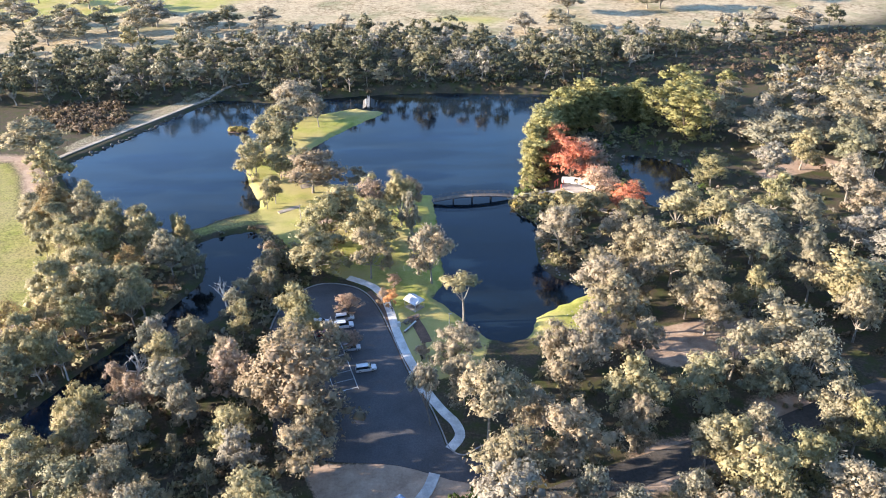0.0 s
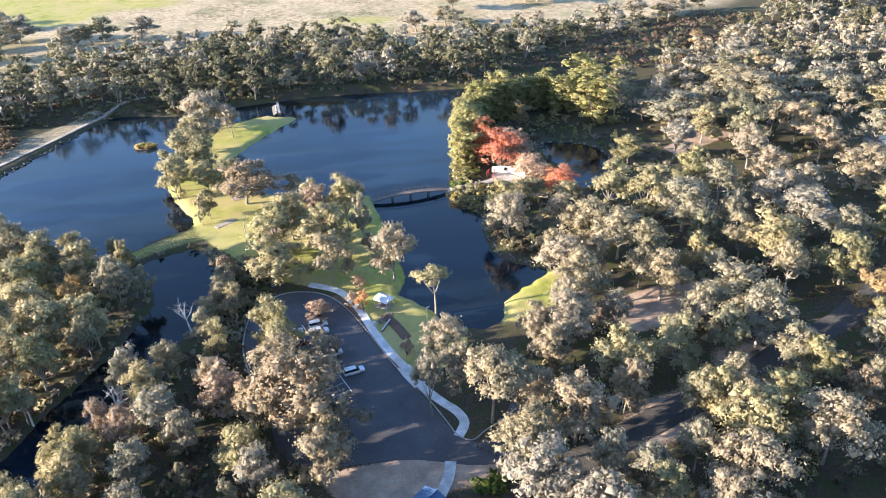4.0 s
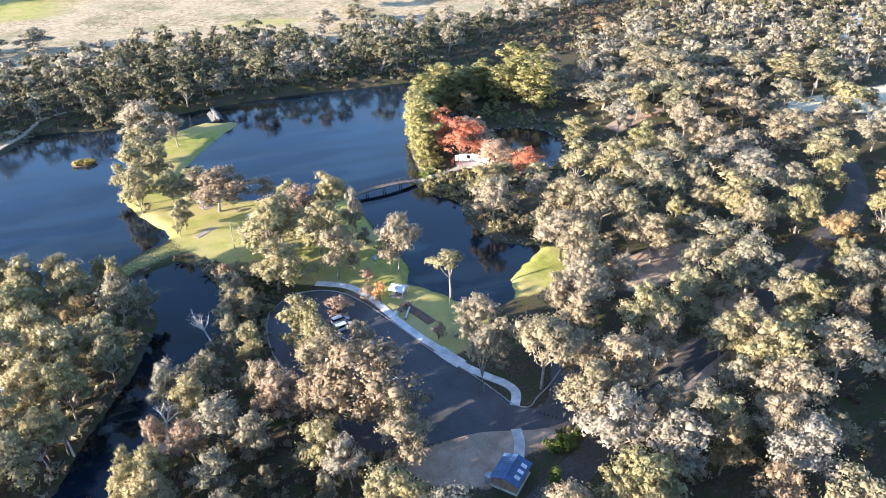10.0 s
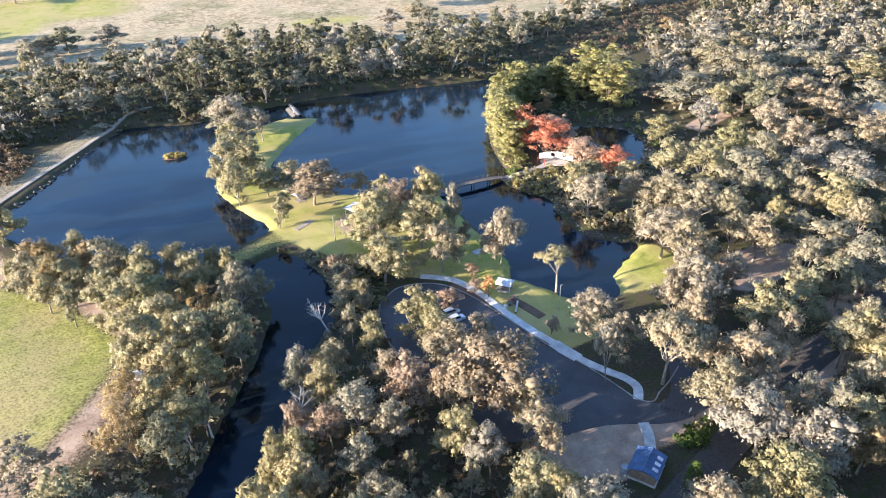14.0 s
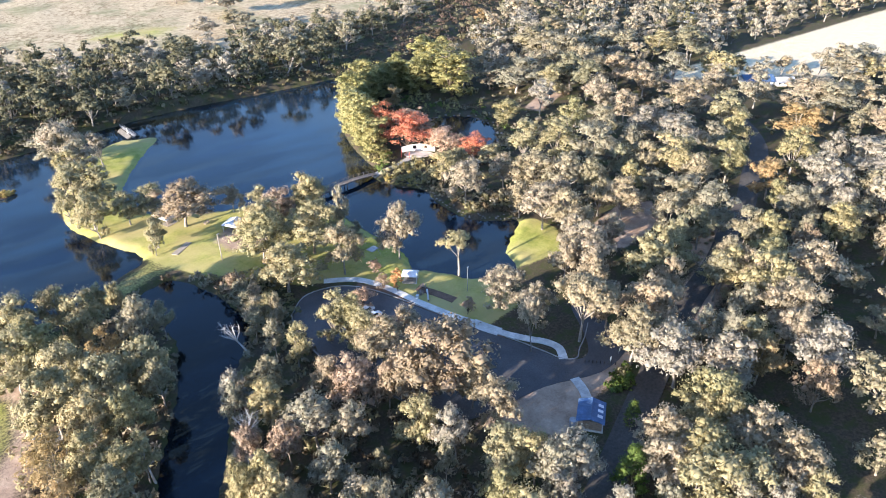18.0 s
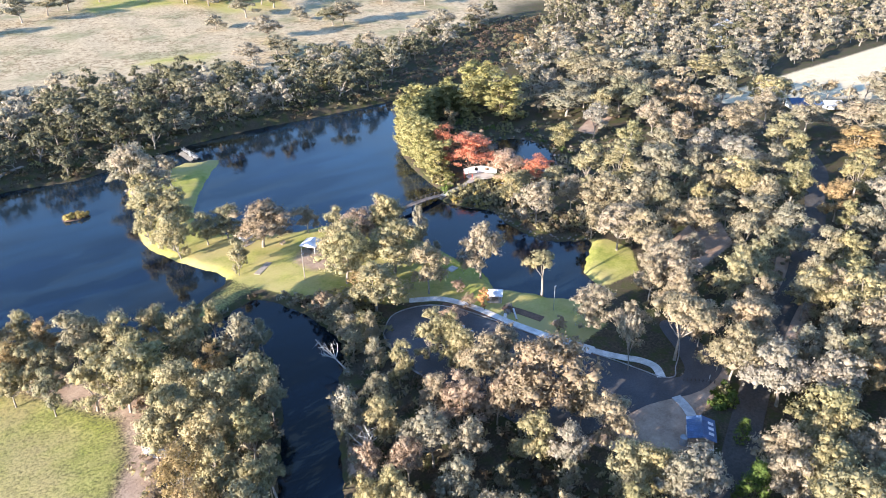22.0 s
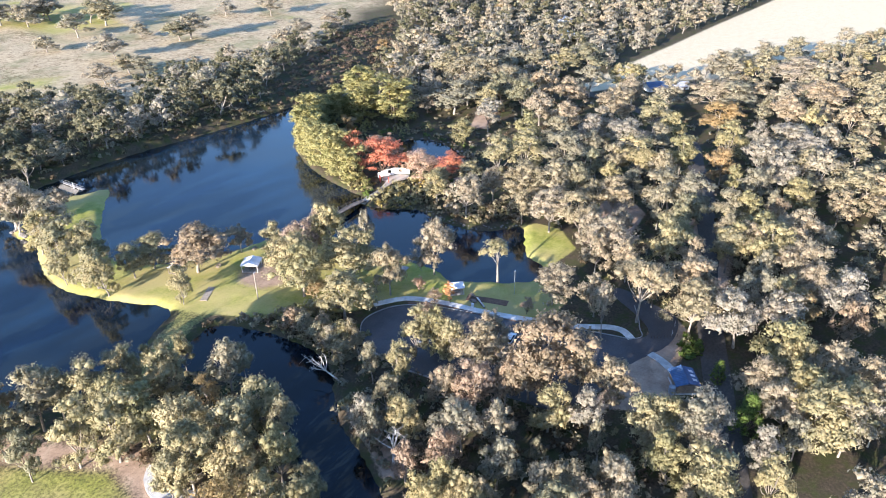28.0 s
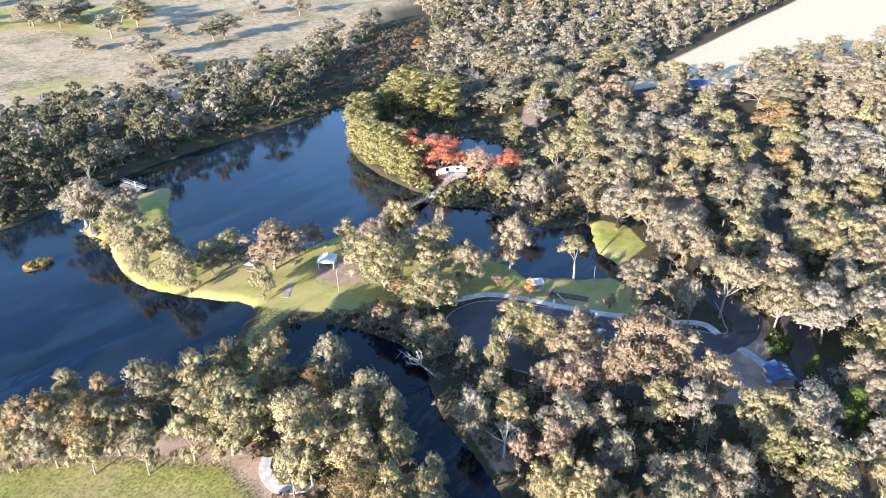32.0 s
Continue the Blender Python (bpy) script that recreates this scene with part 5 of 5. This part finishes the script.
# ---- cars ----
def car(x, y, turn, paint, label, long=4.6, tall=1.46, boxy=0.0):
    """A car along its own x: body shell, glass, wheels, lamps."""
    root = thing("car", x, y, 0.11, turn, label, "car", "parked cars")
    half, belt = 0.88, tall * 0.6
    bm = bmesh.new()
    rings = []
    for u, w, lo, up in [(-0.5, 0.78, 0.42, belt * 0.86), (-0.47, 0.95, 0.28, belt), (-0.2, 1.0, 0.24, belt), (0.12, 1.0, 0.24, belt), (0.3, 0.98, 0.24, belt * 0.97), (0.46, 0.92, 0.28, belt * 0.86), (0.5, 0.74, 0.4, belt * 0.7)]:
        rings.append([bm.verts.new((u * long, s * half * w * k, z)) for s, k, z in ((-1, 0.94, lo), (-1, 1.0, (lo + up) / 2), (-1, 0.93, up), (1, 0.93, up), (1, 1.0, (lo + up) / 2), (1, 0.94, lo))])
    for a, b in zip(rings, rings[1:]):
        for k in range(6):
            bm.faces.new((a[k], a[(k + 1) % 6], b[(k + 1) % 6], b[k]))
    bm.faces.new(rings[0])
    bm.faces.new(rings[-1][::-1])
    bmesh.ops.recalc_face_normals(bm, faces=bm.faces)
    part("body", bm, paint, root)
    back, front = -0.46 - 0.02 * boxy, 0.26

    def cabin(grow, z0, z1, name, mat):
        b2 = bmesh.new()
        low = [(back * long, -1), (back * long, 1), (front * long, 1), (front * long, -1)]
        high = [((back + 0.09 - 0.06 * boxy) * long, -1), ((back + 0.09 - 0.06 * boxy) * long, 1), ((front - 0.17) * long, 1), ((front - 0.17) * long, -1)]
        va = [b2.verts.new((px, s * (0.8 + grow), z0)) for px, s in low]
        vb = [b2.verts.new((px, s * (0.64 + grow), z1)) for px, s in high]
        b2.faces.new(vb)
        for i in range(4):
            j = (i + 1) % 4
            b2.faces.new((va[i], va[j], vb[j], vb[i]))
        bmesh.ops.recalc_face_normals(b2, faces=b2.faces)
        part(name, b2, mat, root)

    cabin(0.0, belt * 0.98, tall - 0.06, "windows", CARGLASS)
    bm = bmesh.new()
    box(bm, (back + front - 0.08 - 0.06 * boxy) / 2 * long, 0, tall - 0.03, (front - back - 0.24 + 0.06 * boxy) * long, 1.32, 0.08, 0, 0.03)
    part("roof", bm, paint, root)
    for px in (-0.29, 0.31):
        for s in (-1, 1):
            wheel = part("wheel", rod(bmesh.new(), (px * long, s * 0.66, 0.33), (px * long, s * 0.89, 0.33), 0.33, 0.33, 14), RUBBER, root)
            part("rim", rod(bmesh.new(), (px * long, s * 0.87, 0.33), (px * long, s * 0.905, 0.33), 0.2, 0.18, 10), HUB, wheel)
    for s in (-1, 1):
        boxed("headlight", LAMP, root, 0.475 * long, s * 0.6, belt * 0.72, 0.14, 0.34, 0.14)
        boxed("tail_light", TAIL, root, -0.485 * long, s * 0.64, belt * 0.8, 0.1, 0.2, 0.22)
        boxed("mirror", paint, root, 0.2 * long, s * 0.95, belt + 0.05, 0.12, 0.18, 0.12)
    return root


car(-33.4, 143.2, 10, CARWHITE, "white sedan parked in a marked bay")
car(-31.0, 138.6, 12, CARRED, "dark red sedan parked in shade")
car(-27.4, 145.2, 14, CARWHITE, "white off-road wagon beside a bare shrub", 4.7, 1.8, 1.0)
car(-27.2, 142.0, 14, CARWHITE, "white utility wagon parked in a bay", 4.9, 1.8, 1.0)
car(-24.0, 133.0, 12, CARSILVER, "silver hatchback behind a bare shrub", 4.3, 1.5, 0.5)
car(-19.6, 125.4, 14, CARWHITE, "white estate car parked alone", 4.9, 1.65, 0.8)


# ---- small buildings ----
def picnic_shelter(x, y, turn, wide, deep, label, roof=ROOFWHITE, post=STEEL, high=2.4, rise=0.9, table=True):
    z = lie(x, y)
    root = thing("picnic_shelter", x, y, z, turn, label, "shelter")
    boxed("floor_slab", TRACKDIRT, root, 0, 0, 0.0, wide * 0.9, deep * 0.9, 0.2)
    for sx in (-1, 1):
        for sy in (-1, 1):
            rodded("post", post, root, (sx * wide * 0.44, sy * deep * 0.42, 0), (sx * wide * 0.44, sy * deep * 0.42, high), 0.08)
    for sy in (-1, 1):
        boxed("beam", post, root, 0, sy * deep * 0.42, high - 0.08, wide * 0.94, 0.1, 0.16)
    a, b, r = wide / 2, deep / 2, wide * 0.46
    bm = bmesh.new()
    for cs in ([(-a, -b, high), (a, -b, high), (r, 0, high + rise), (-r, 0, high + rise)], [(a, b, high), (-a, b, high), (-r, 0, high + rise), (r, 0, high + rise)], [(a, -b, high), (a, b, high), (r, 0, high + rise)], [(-a, b, high), (-a, -b, high), (-r, 0, high + rise)]):
        slab_between(bm, cs, 0.09)
    part("roof", bm, roof, root)
    rodded("ridge_cap", roof, root, (-r, 0, high + rise + 0.01), (r, 0, high + rise + 0.01), 0.09)
    return root


def picnic_table(x, y, turn, label="weathered timber picnic table with benches"):
    root = thing("picnic_table", x, y, lie(x, y), turn, label, "picnic table", "picnic tables")
    for k in (-1, 0, 1):
        boxed("top_board", TIMBER, root, 0, k * 0.25, 0.74, 1.9, 0.23, 0.05)
    for s in (-1, 1):
        boxed("bench", TIMBER, root, 0, s * 0.72, 0.44, 1.9, 0.28, 0.05)
        boxed("leg", TIMBER, root, s * 0.7, 0, 0.35, 0.08, 1.4, 0.1)
        boxed("leg", TIMBER, root, s * 0.7, 0, 0.36, 0.1, 0.6, 0.72)


picnic_shelter(-10.0, 151.2, -42, 4.4, 3.8, "small picnic shelter with a white pitched roof")
picnic_shelter(-38.2, 209.6, 38, 5.6, 5.6, "open shelter with white frame and white pitched roof", ROOFWHITE, WHITE, 2.5, 0.8)
picnic_shelter(-53.6, 226.6, 25, 4.6, 4.0, "low shelter with a pale grey roof under a spreading gum", ROOFGREY, TIMBER, 2.3, 0.9)
for x, y, a in [(-10.0, 151.2, -42), (-38.2, 209.6, 38), (-53.6, 226.6, 25), (-11.5, 144, 60), (-9.2, 146.2, 50), (-44, 219, 30), (-30, 219.5, 20)]:
    picnic_table(x, y, a)


def low_wall(x, y, turn, long):
    root = thing("garden_wall", x, y, lie(x, y), turn, "low rendered seat wall beside the picnic tables", "wall")
    boxed("wall_body", TIMBER, root, 0, 0, 0.2, long, 0.35, 0.6)
    boxed("capping", CONCRETE, root, 0, 0, 0.53, long + 0.1, 0.45, 0.08)


low_wall(-10.5, 142.0, 60, 5.0)
boxed("rubbish_bin", WHITE, None, -13.4, 142.6, lie(-13.4, 142.6) + 0.6, 0.7, 0.7, 1.3, 30)
tagged(bpy.data.objects["rubbish_bin"], "pale bin enclosure at the path's edge", "bin")


def toilet_block():
    x, y = -9.3, 83.6
    root = thing("toilet_block", x, y, lie(x, y), -50, "small park block with blue sheet roof and three skylights", "building")
    a, b, h = 2.4, 2.9, 2.4
    boxed("floor_slab", CONCRETE, root, 0, 0, 0.05, 2 * a + 0.6, 2 * b + 0.6, 0.3)
    for n, dims in (("wall", (0, -b + 0.1, 1.25, 2 * a - 0.2, 0.2, h)), ("wall", (0, b - 0.1, 1.25, 2 * a - 0.2, 0.2, h)), ("wall", (-a + 0.1, 0, 1.25, 0.2, 2 * b, h)), ("wall", (a - 0.1, 0, 1.25, 0.2, 2 * b, h))):
        boxed(n, BRICKWALL, root, *dims)
    ov, roof = 0.5, None
    for side in (-1, 1):
        bm = slab_between(bmesh.new(), [(side * (a + ov), -b - ov, h + 0.1), (side * (a + ov), b + ov, h + 0.1), (0, b + ov, h + 1.0), (0, -b - ov, h + 1.0)][::side], 0.06)
        roof = part("roof_sheet", bm, ROOFBLUE, root)
        for k in range(12):
            y0 = -b - ov + 0.25 + (2 * b + 2 * ov - 0.5) * k / 11
            rodded("roof_rib", ROOFBLUE, root, (side * (a + ov), y0, h + 0.12), (0, y0, h + 1.02), 0.045, 0.045, 5)
    rodded("ridge_cap", ROOFBLUE, root, (0, -b - ov, h + 1.06), (0, b + ov, h + 1.06), 0.12)
    for k in range(3):
        y0 = -1.9 + 1.6 * k
        bm = slab_between(bmesh.new(), [(a + ov - 0.5, y0, h + 0.36), (a + ov - 0.5, y0 + 0.8, h + 0.36), (1.3, y0 + 0.8, h + 0.72), (1.3, y0, h + 0.72)], 0.05)
        part("skylight", bm, ROOFWHITE, roof, "white translucent roof panel")
    boxed("door", DARKTIMBER, root, -1.0, b + 0.02, 1.05, 0.9, 0.06, 2.1)
    rodded("tank", ROOFGREY, root, (-a - 1.0, -b + 0.4, 0), (-a - 1.0, -b + 0.4, 1.9), 0.8, 0.8, 16, label="round grey water tank")


toilet_block()


def footbridge():
    x0, y0, x1, y1 = -7.6, 215.0, 19.0, 219.0
    long = math.hypot(x1 - x0, y1 - y0)
    root = thing("footbridge", (x0 + x1) / 2, (y0 + y1) / 2, 0.0, math.degrees(math.atan2(y1 - y0, x1 - x0)), "low arched timber footbridge across the channel", "bridge")

    def rise(u):
        return 0.15 + 1.1 * (1 - (2 * u / long) ** 2)

    n = 44
    plank = box(bmesh.new(), 0, 0, 0, long / n * 0.92, 2.2, 0.08)
    first = None
    for k in range(n):
        u = -long / 2 + (k + 0.5) * long / n
        if first is None:
            first = part("plank", plank, TIMBER, root)
            ob = first
        else:
            ob = new("plank", first.data)
            ob.parent = root
        ob.matrix_basis = pose(u, 0, rise(u), 0, math.degrees(math.atan(8.8 * u / long ** 2)), 0)
    for s in (-1, 1):
        for name, z, w in (("girder", -0.2, 0.3), ("handrail", 1.05, 0.12), ("mid_rail", 0.6, 0.08)):
            bm = bmesh.new()
            for k in range(16):
                ua, ub = -long / 2 + k * long / 16, -long / 2 + (k + 1) * long / 16
                rod(bm, (ua, s * 1.1, rise(ua) + z), (ub, s * 1.1, rise(ub) + z), w / 2, w / 2, 6)
            part(name, bm, DARKTIMBER if name == "girder" else TIMBER, root)
        for k in range(13):
            u = -long / 2 + k * long / 12
            rodded("post", TIMBER, root, (u, s * 1.1, rise(u) - 0.2), (u, s * 1.1, rise(u) + 1.15), 0.07)
        for u in (-6.5, 0, 6.5):
            rodded("pile", DARKTIMBER, root, (u, s * 0.9, -3.0), (u, s * 0.9, rise(u) - 0.2), 0.16)


footbridge()


def weir():
    root = thing("weir", -42.5, 321.2, 0.0, 96, "concrete weir with a narrow railed walkway between the lakes", "weir")
    boxed("walkway", KERB, root, 0, 0, 0.35, 16, 1.1, 0.25)
    for s in (-1, 1):
        boxed("rail", STEEL, root, 0, s * 0.5, 1.25, 16, 0.07, 0.09)
        for k in range(7):
            boxed("rail_post", STEEL, root, -7.8 + 2.6 * k, s * 0.5, 0.85, 0.08, 0.08, 0.95)
    for u in (-5.4, 0, 5.4):
        boxed("pier", KERB, root, u, 0, -1.4, 0.6, 1.4, 3.3)
    for s in (-1, 1):
        bm = slab_between(bmesh.new(), [(-6.5, s * 1.0, 0.2), (6.5, s * 1.0, 0.2), (6.0, s * 3.2, -1.3), (-6.0, s * 3.2, -1.3)][::s], 0.4)
        part("apron", bm, DARKROCK, root, "dark sloping stone apron")
    rodded("marker_post", WHITE, root, (-3.0, 1.1, -1.2), (-3.0, 1.1, 2.6), 0.16)


weir()


def moon_wall():
    """The garden's white rendered screen with its openings."""
    root = thing("garden_screen", 43.5, 227.0, lie(43.5, 227.0), -34, "curved white rendered garden screen with dark openings", "garden wall")
    n = 9
    for k in range(n):
        u = (k + 0.5) / n - 0.5
        px, py, a = 13 * u, -6 * (u * u) + 1.0, math.degrees(math.atan(-12 * u / 13))
        h = 2.9 - 1.6 * abs(u)
        if k in (3, 6):
            boxed("wall_panel", WHITE, root, px, py, 0.35, 13 / n + 0.02, 0.3, 1.0, a)
            boxed("lintel", WHITE, root, px, py, h - 0.25, 13 / n + 0.02, 0.3, 0.5, a)
        else:
            boxed("wall_panel", WHITE, root, px, py, h / 2 - 0.05, 13 / n + 0.02, 0.3, h + 0.1, a)
    bm = bmesh.new()
    vs = [bm.verts.new((5.6 * math.cos(t * 6.283 / 20), 3.0 * math.sin(t * 6.283 / 20) - 3.0, 0.24)) for t in range(20)]
    f = bm.faces.new(vs)
    r = bmesh.ops.extrude_face_region(bm, geom=[f])
    bmesh.ops.translate(bm, vec=(0, 0, -0.5), verts=[v for v in r["geom"] if isinstance(v, bmesh.types.BMVert)])
    bmesh.ops.recalc_face_normals(bm, faces=bm.faces)
    part("paving", bm, GRAVEL, root)
    for px, py in ((-6.5, -3.5), (-6.5, -5.5), (-3.5, -6.5), (-4.8, -2.2)):
        boxed("red_post", REDPAINT, root, px, py, 1.1, 0.25, 0.25, 2.4)
    boxed("red_beam", REDPAINT, root, -6.5, -4.5, 2.3, 0.25, 3.0, 0.25)


moon_wall()


def pole(name, x, y, tall, radius, material, label, category, arm=False):
    root = thing(name, x, y, lie(x, y), 20, label, category)
    rodded("shaft", material, root, (0, 0, -0.4), (0, 0, tall), radius, radius * 0.7)
    if arm:
        boxed("crossarm", TIMBER, root, 0, 0, tall - 0.5, 2.4, 0.14, 0.16)
        for u in (-1.0, -0.4, 0.4, 1.0):
            rodded("insulator", WHITE, root, (u, 0, tall - 0.42), (u, 0, tall - 0.18), 0.07)
    else:
        boxed("lamp_head", STEEL, root, 0.3, 0, tall, 0.8, 0.25, 0.14)


pole("light_pole", -48.2, 193.3, 8.6, 0.17, BARK, "pale timber pole standing alone on the lawn", "pole")
pole("light_pole", -0.6, 137.5, 7.5, 0.1, STEEL, "slim grey lamp pole by the pond", "lamp")
pole("power_pole", 150, 235, 10, 0.14, STEEL, "pale power pole with a crossarm above the trees", "power pole", True)
pole("power_pole", 211, 229, 10, 0.14, STEEL, "pale power pole beside the dry field", "power pole", True)
pole("power_pole", 330, 262, 10, 0.14, STEEL, "pale power pole along the field edge", "power pole", True)


def house(x, y, turn, wide, deep, high, roof, label, wall=WHITE):
    root = thing("house", x, y, lie(x, y), turn, label, "house", "farm houses")
    boxed("walls", wall, root, 0, 0, high / 2, wide, deep, high)
    bm = bmesh.new()
    for s in (-1, 1):
        slab_between(bm, [(-wide / 2 - 0.6, s * (deep / 2 + 0.6), high - 0.1), (wide / 2 + 0.6, s * (deep / 2 + 0.6), high - 0.1), (wide / 2 + 0.6, 0, high + deep * 0.25), (-wide / 2 - 0.6, 0, high + deep * 0.25)][::-s], 0.12)
    part("roof", bm, roof, root)
    for s in (-1, 1):
        for k in range(3):
            boxed("window", CARGLASS, root, -wide / 3 + k * wide / 3, s * (deep / 2 + 0.02), high * 0.55, 1.4, 0.08, 1.1)
    boxed("door", DARKTIMBER, root, wide / 6, -deep / 2 - 0.03, 1.05, 0.95, 0.08, 2.1)
    boxed("verandah", roof, root, 0, -deep / 2 - 1.6, high - 0.35, wide, 2.4, 0.1)


house(221, 197, -35, 14, 7, 3.0, ROOFBLUE, "low farm house with a blue sheet roof by the dry field")
house(230, 188, -35, 8, 5, 2.8, ROOFGREY, "grey-roofed farm shed beside the house")
house(310, 308, 30, 18, 8, 3.0, ROOFWHITE, "white-roofed house among distant gums")
house(353, 337, 20, 18, 9, 3.0, ROOFWHITE, "pale roofed house in the far trees")
ribbon("curved_slab", [(-101, 157.6), (-103.6, 155), (-104.8, 151), (-104.2, 148), (-101.6, 145.6), (-98.5, 142.5)], 2.3, 0.5, CONCRETE, "structure", "curved white concrete apron under the gums", "slab", 0.25)


# ---- stones ----
def stone_data(seed, material):
    r = np.random.default_rng(seed)
    bm = bmesh.new()
    bmesh.ops.create_icosphere(bm, subdivisions=1, radius=0.5)
    for v in bm.verts:
        v.co *= r.uniform(0.75, 1.15)
        v.co.z *= 0.7
    me = bpy.data.meshes.new("stone")
    bm.to_mesh(me)
    bm.free()
    me.materials.append(material)
    return me


def stone_row(name, label, line, count, size, material, seed, jitter=0.5, sink=0.15):
    """Separate stones laid along a line."""
    r = np.random.default_rng(seed)
    pts = np.array(smooth(line, 6, False))
    root = thing(name, float(pts[0][0]), float(pts[0][1]), lie(*pts[0]), 0, label, "stones")
    kinds = [stone_data(seed + k, material) for k in range(4)]
    step = np.r_[0, np.cumsum(np.hypot(*np.diff(pts, axis=0).T))]
    for k in range(count):
        d = step[-1] * (k + 0.5) / count
        x, y = np.interp(d, step, pts[:, 0]) + r.normal(0, jitter), np.interp(d, step, pts[:, 1]) + r.normal(0, jitter)
        s = size * r.uniform(0.6, 1.5)
        ob = new("stone", kinds[k % 4])
        ob.parent = root
        ob.matrix_basis = Matrix.Translation(Vector((x, y, lie(x, y) + s * sink)) - root.matrix_world.translation) @ Matrix.Rotation(r.uniform(0, 6.28), 4, "Z") @ Matrix.Diagonal((s * 1.3, s, s, 1))
    return root


stone_row("pond_stones", "pale boulders edging the small garden pond", smooth(GARDEN_POND, 2) + [GARDEN_POND[0]], 90, 0.9, ROCK, 501, 0.7)
stone_row("garden_edge", "curved row of pale stones edging the garden bed", [(44, 214), (46, 212), (49, 208), (54, 208.5), (60, 213)], 36, 1.0, ROCK, 511, 0.25)
stone_row("lake_wall_stones", "dark stone facing along the lake wall", [(-151.5, 247), (-145.4, 260), (-137.4, 278), (-129.4, 298), (-118.5, 322)], 130, 1.1, DARKROCK, 521, 0.5)
stone_row("shore_stones", "stones along the eastern pond bank", [(22, 206), (27.5, 198), (25.8, 188), (25.8, 178), (28, 170.6), (34, 165.6), (38.5, 161.5)], 60, 0.6, ROCK, 531, 0.7)
stone_row("spit_stones", "pale stones at the point of the grassy bank", [(-78, 297), (-76, 299), (-72, 297.5), (-73.5, 290), (-76, 280)], 34, 1.2, ROCK, 541, 0.6)


# ---- islet, loose things ----
def islet():
    root = thing("islet", -95, 285, LEVEL, 0, "small round islet of dry golden reeds in the lake", "islet")
    bm = bmesh.new()
    bmesh.ops.create_uvsphere(bm, u_segments=20, v_segments=8, radius=1.0, matrix=Matrix.Diagonal((4.4, 2.6, 0.6, 1)))
    part("mound", bm, MULCH, root)
    r = np.random.default_rng(91)
    a, d = r.uniform(0, 6.28, 40), np.sqrt(r.uniform(0.15, 1, 40))
    cs = np.c_[4.2 * d * np.cos(a), 2.4 * d * np.sin(a), np.full(40, 0.75)]
    part("reed_clumps", tri_mesh("reed_clumps", *foliage(cs, np.full(40, 0.75), 40, 0.28, r, 1.0, 1.0), [REED]), None, root)


islet()
for x, y, a in [(-153, 229, 30)]:
    root = thing("park_bench", x, y, lie(x, y), a, "white park bench at the edge of the field", "bench")
    boxed("seat", WHITE, root, 0, 0, 0.5, 3.4, 0.6, 0.08)
    boxed("backrest", WHITE, root, 0, 0.3, 0.85, 3.4, 0.08, 0.5)
    for s in (-1, 1):
        boxed("leg", WHITE, root, s * 1.4, 0, 0.2, 0.1, 0.5, 0.6)
post_mesh = rod(bmesh.new(), (0, 0, -0.2), (0, 0, 0.8), 0.1)
me = bpy.data.meshes.new("bollard")
post_mesh.to_mesh(me)
post_mesh.free()
me.materials.append(DARKTIMBER)
for k in range(9):
    x, y = 3.4 + 0.62 * k, 97.6 - 0.6 * k
    tagged(new("bollard", me), "short dark timber bollard across the dirt entrance", "bollard", "entrance bollards").matrix_world = pose(x, y, 0.1)
for x, y in [(8, 94), (12, 95)]:
    root = thing("sign_post", x, y, lie(x, y), 20, "small white sign board on a post", "sign")
    boxed("board", WHITE, root, 0, 0, 1.3, 0.7, 0.05, 0.9)
    rodded("post", STEEL, root, (0, 0.06, -0.2), (0, 0.06, 1.7), 0.04)
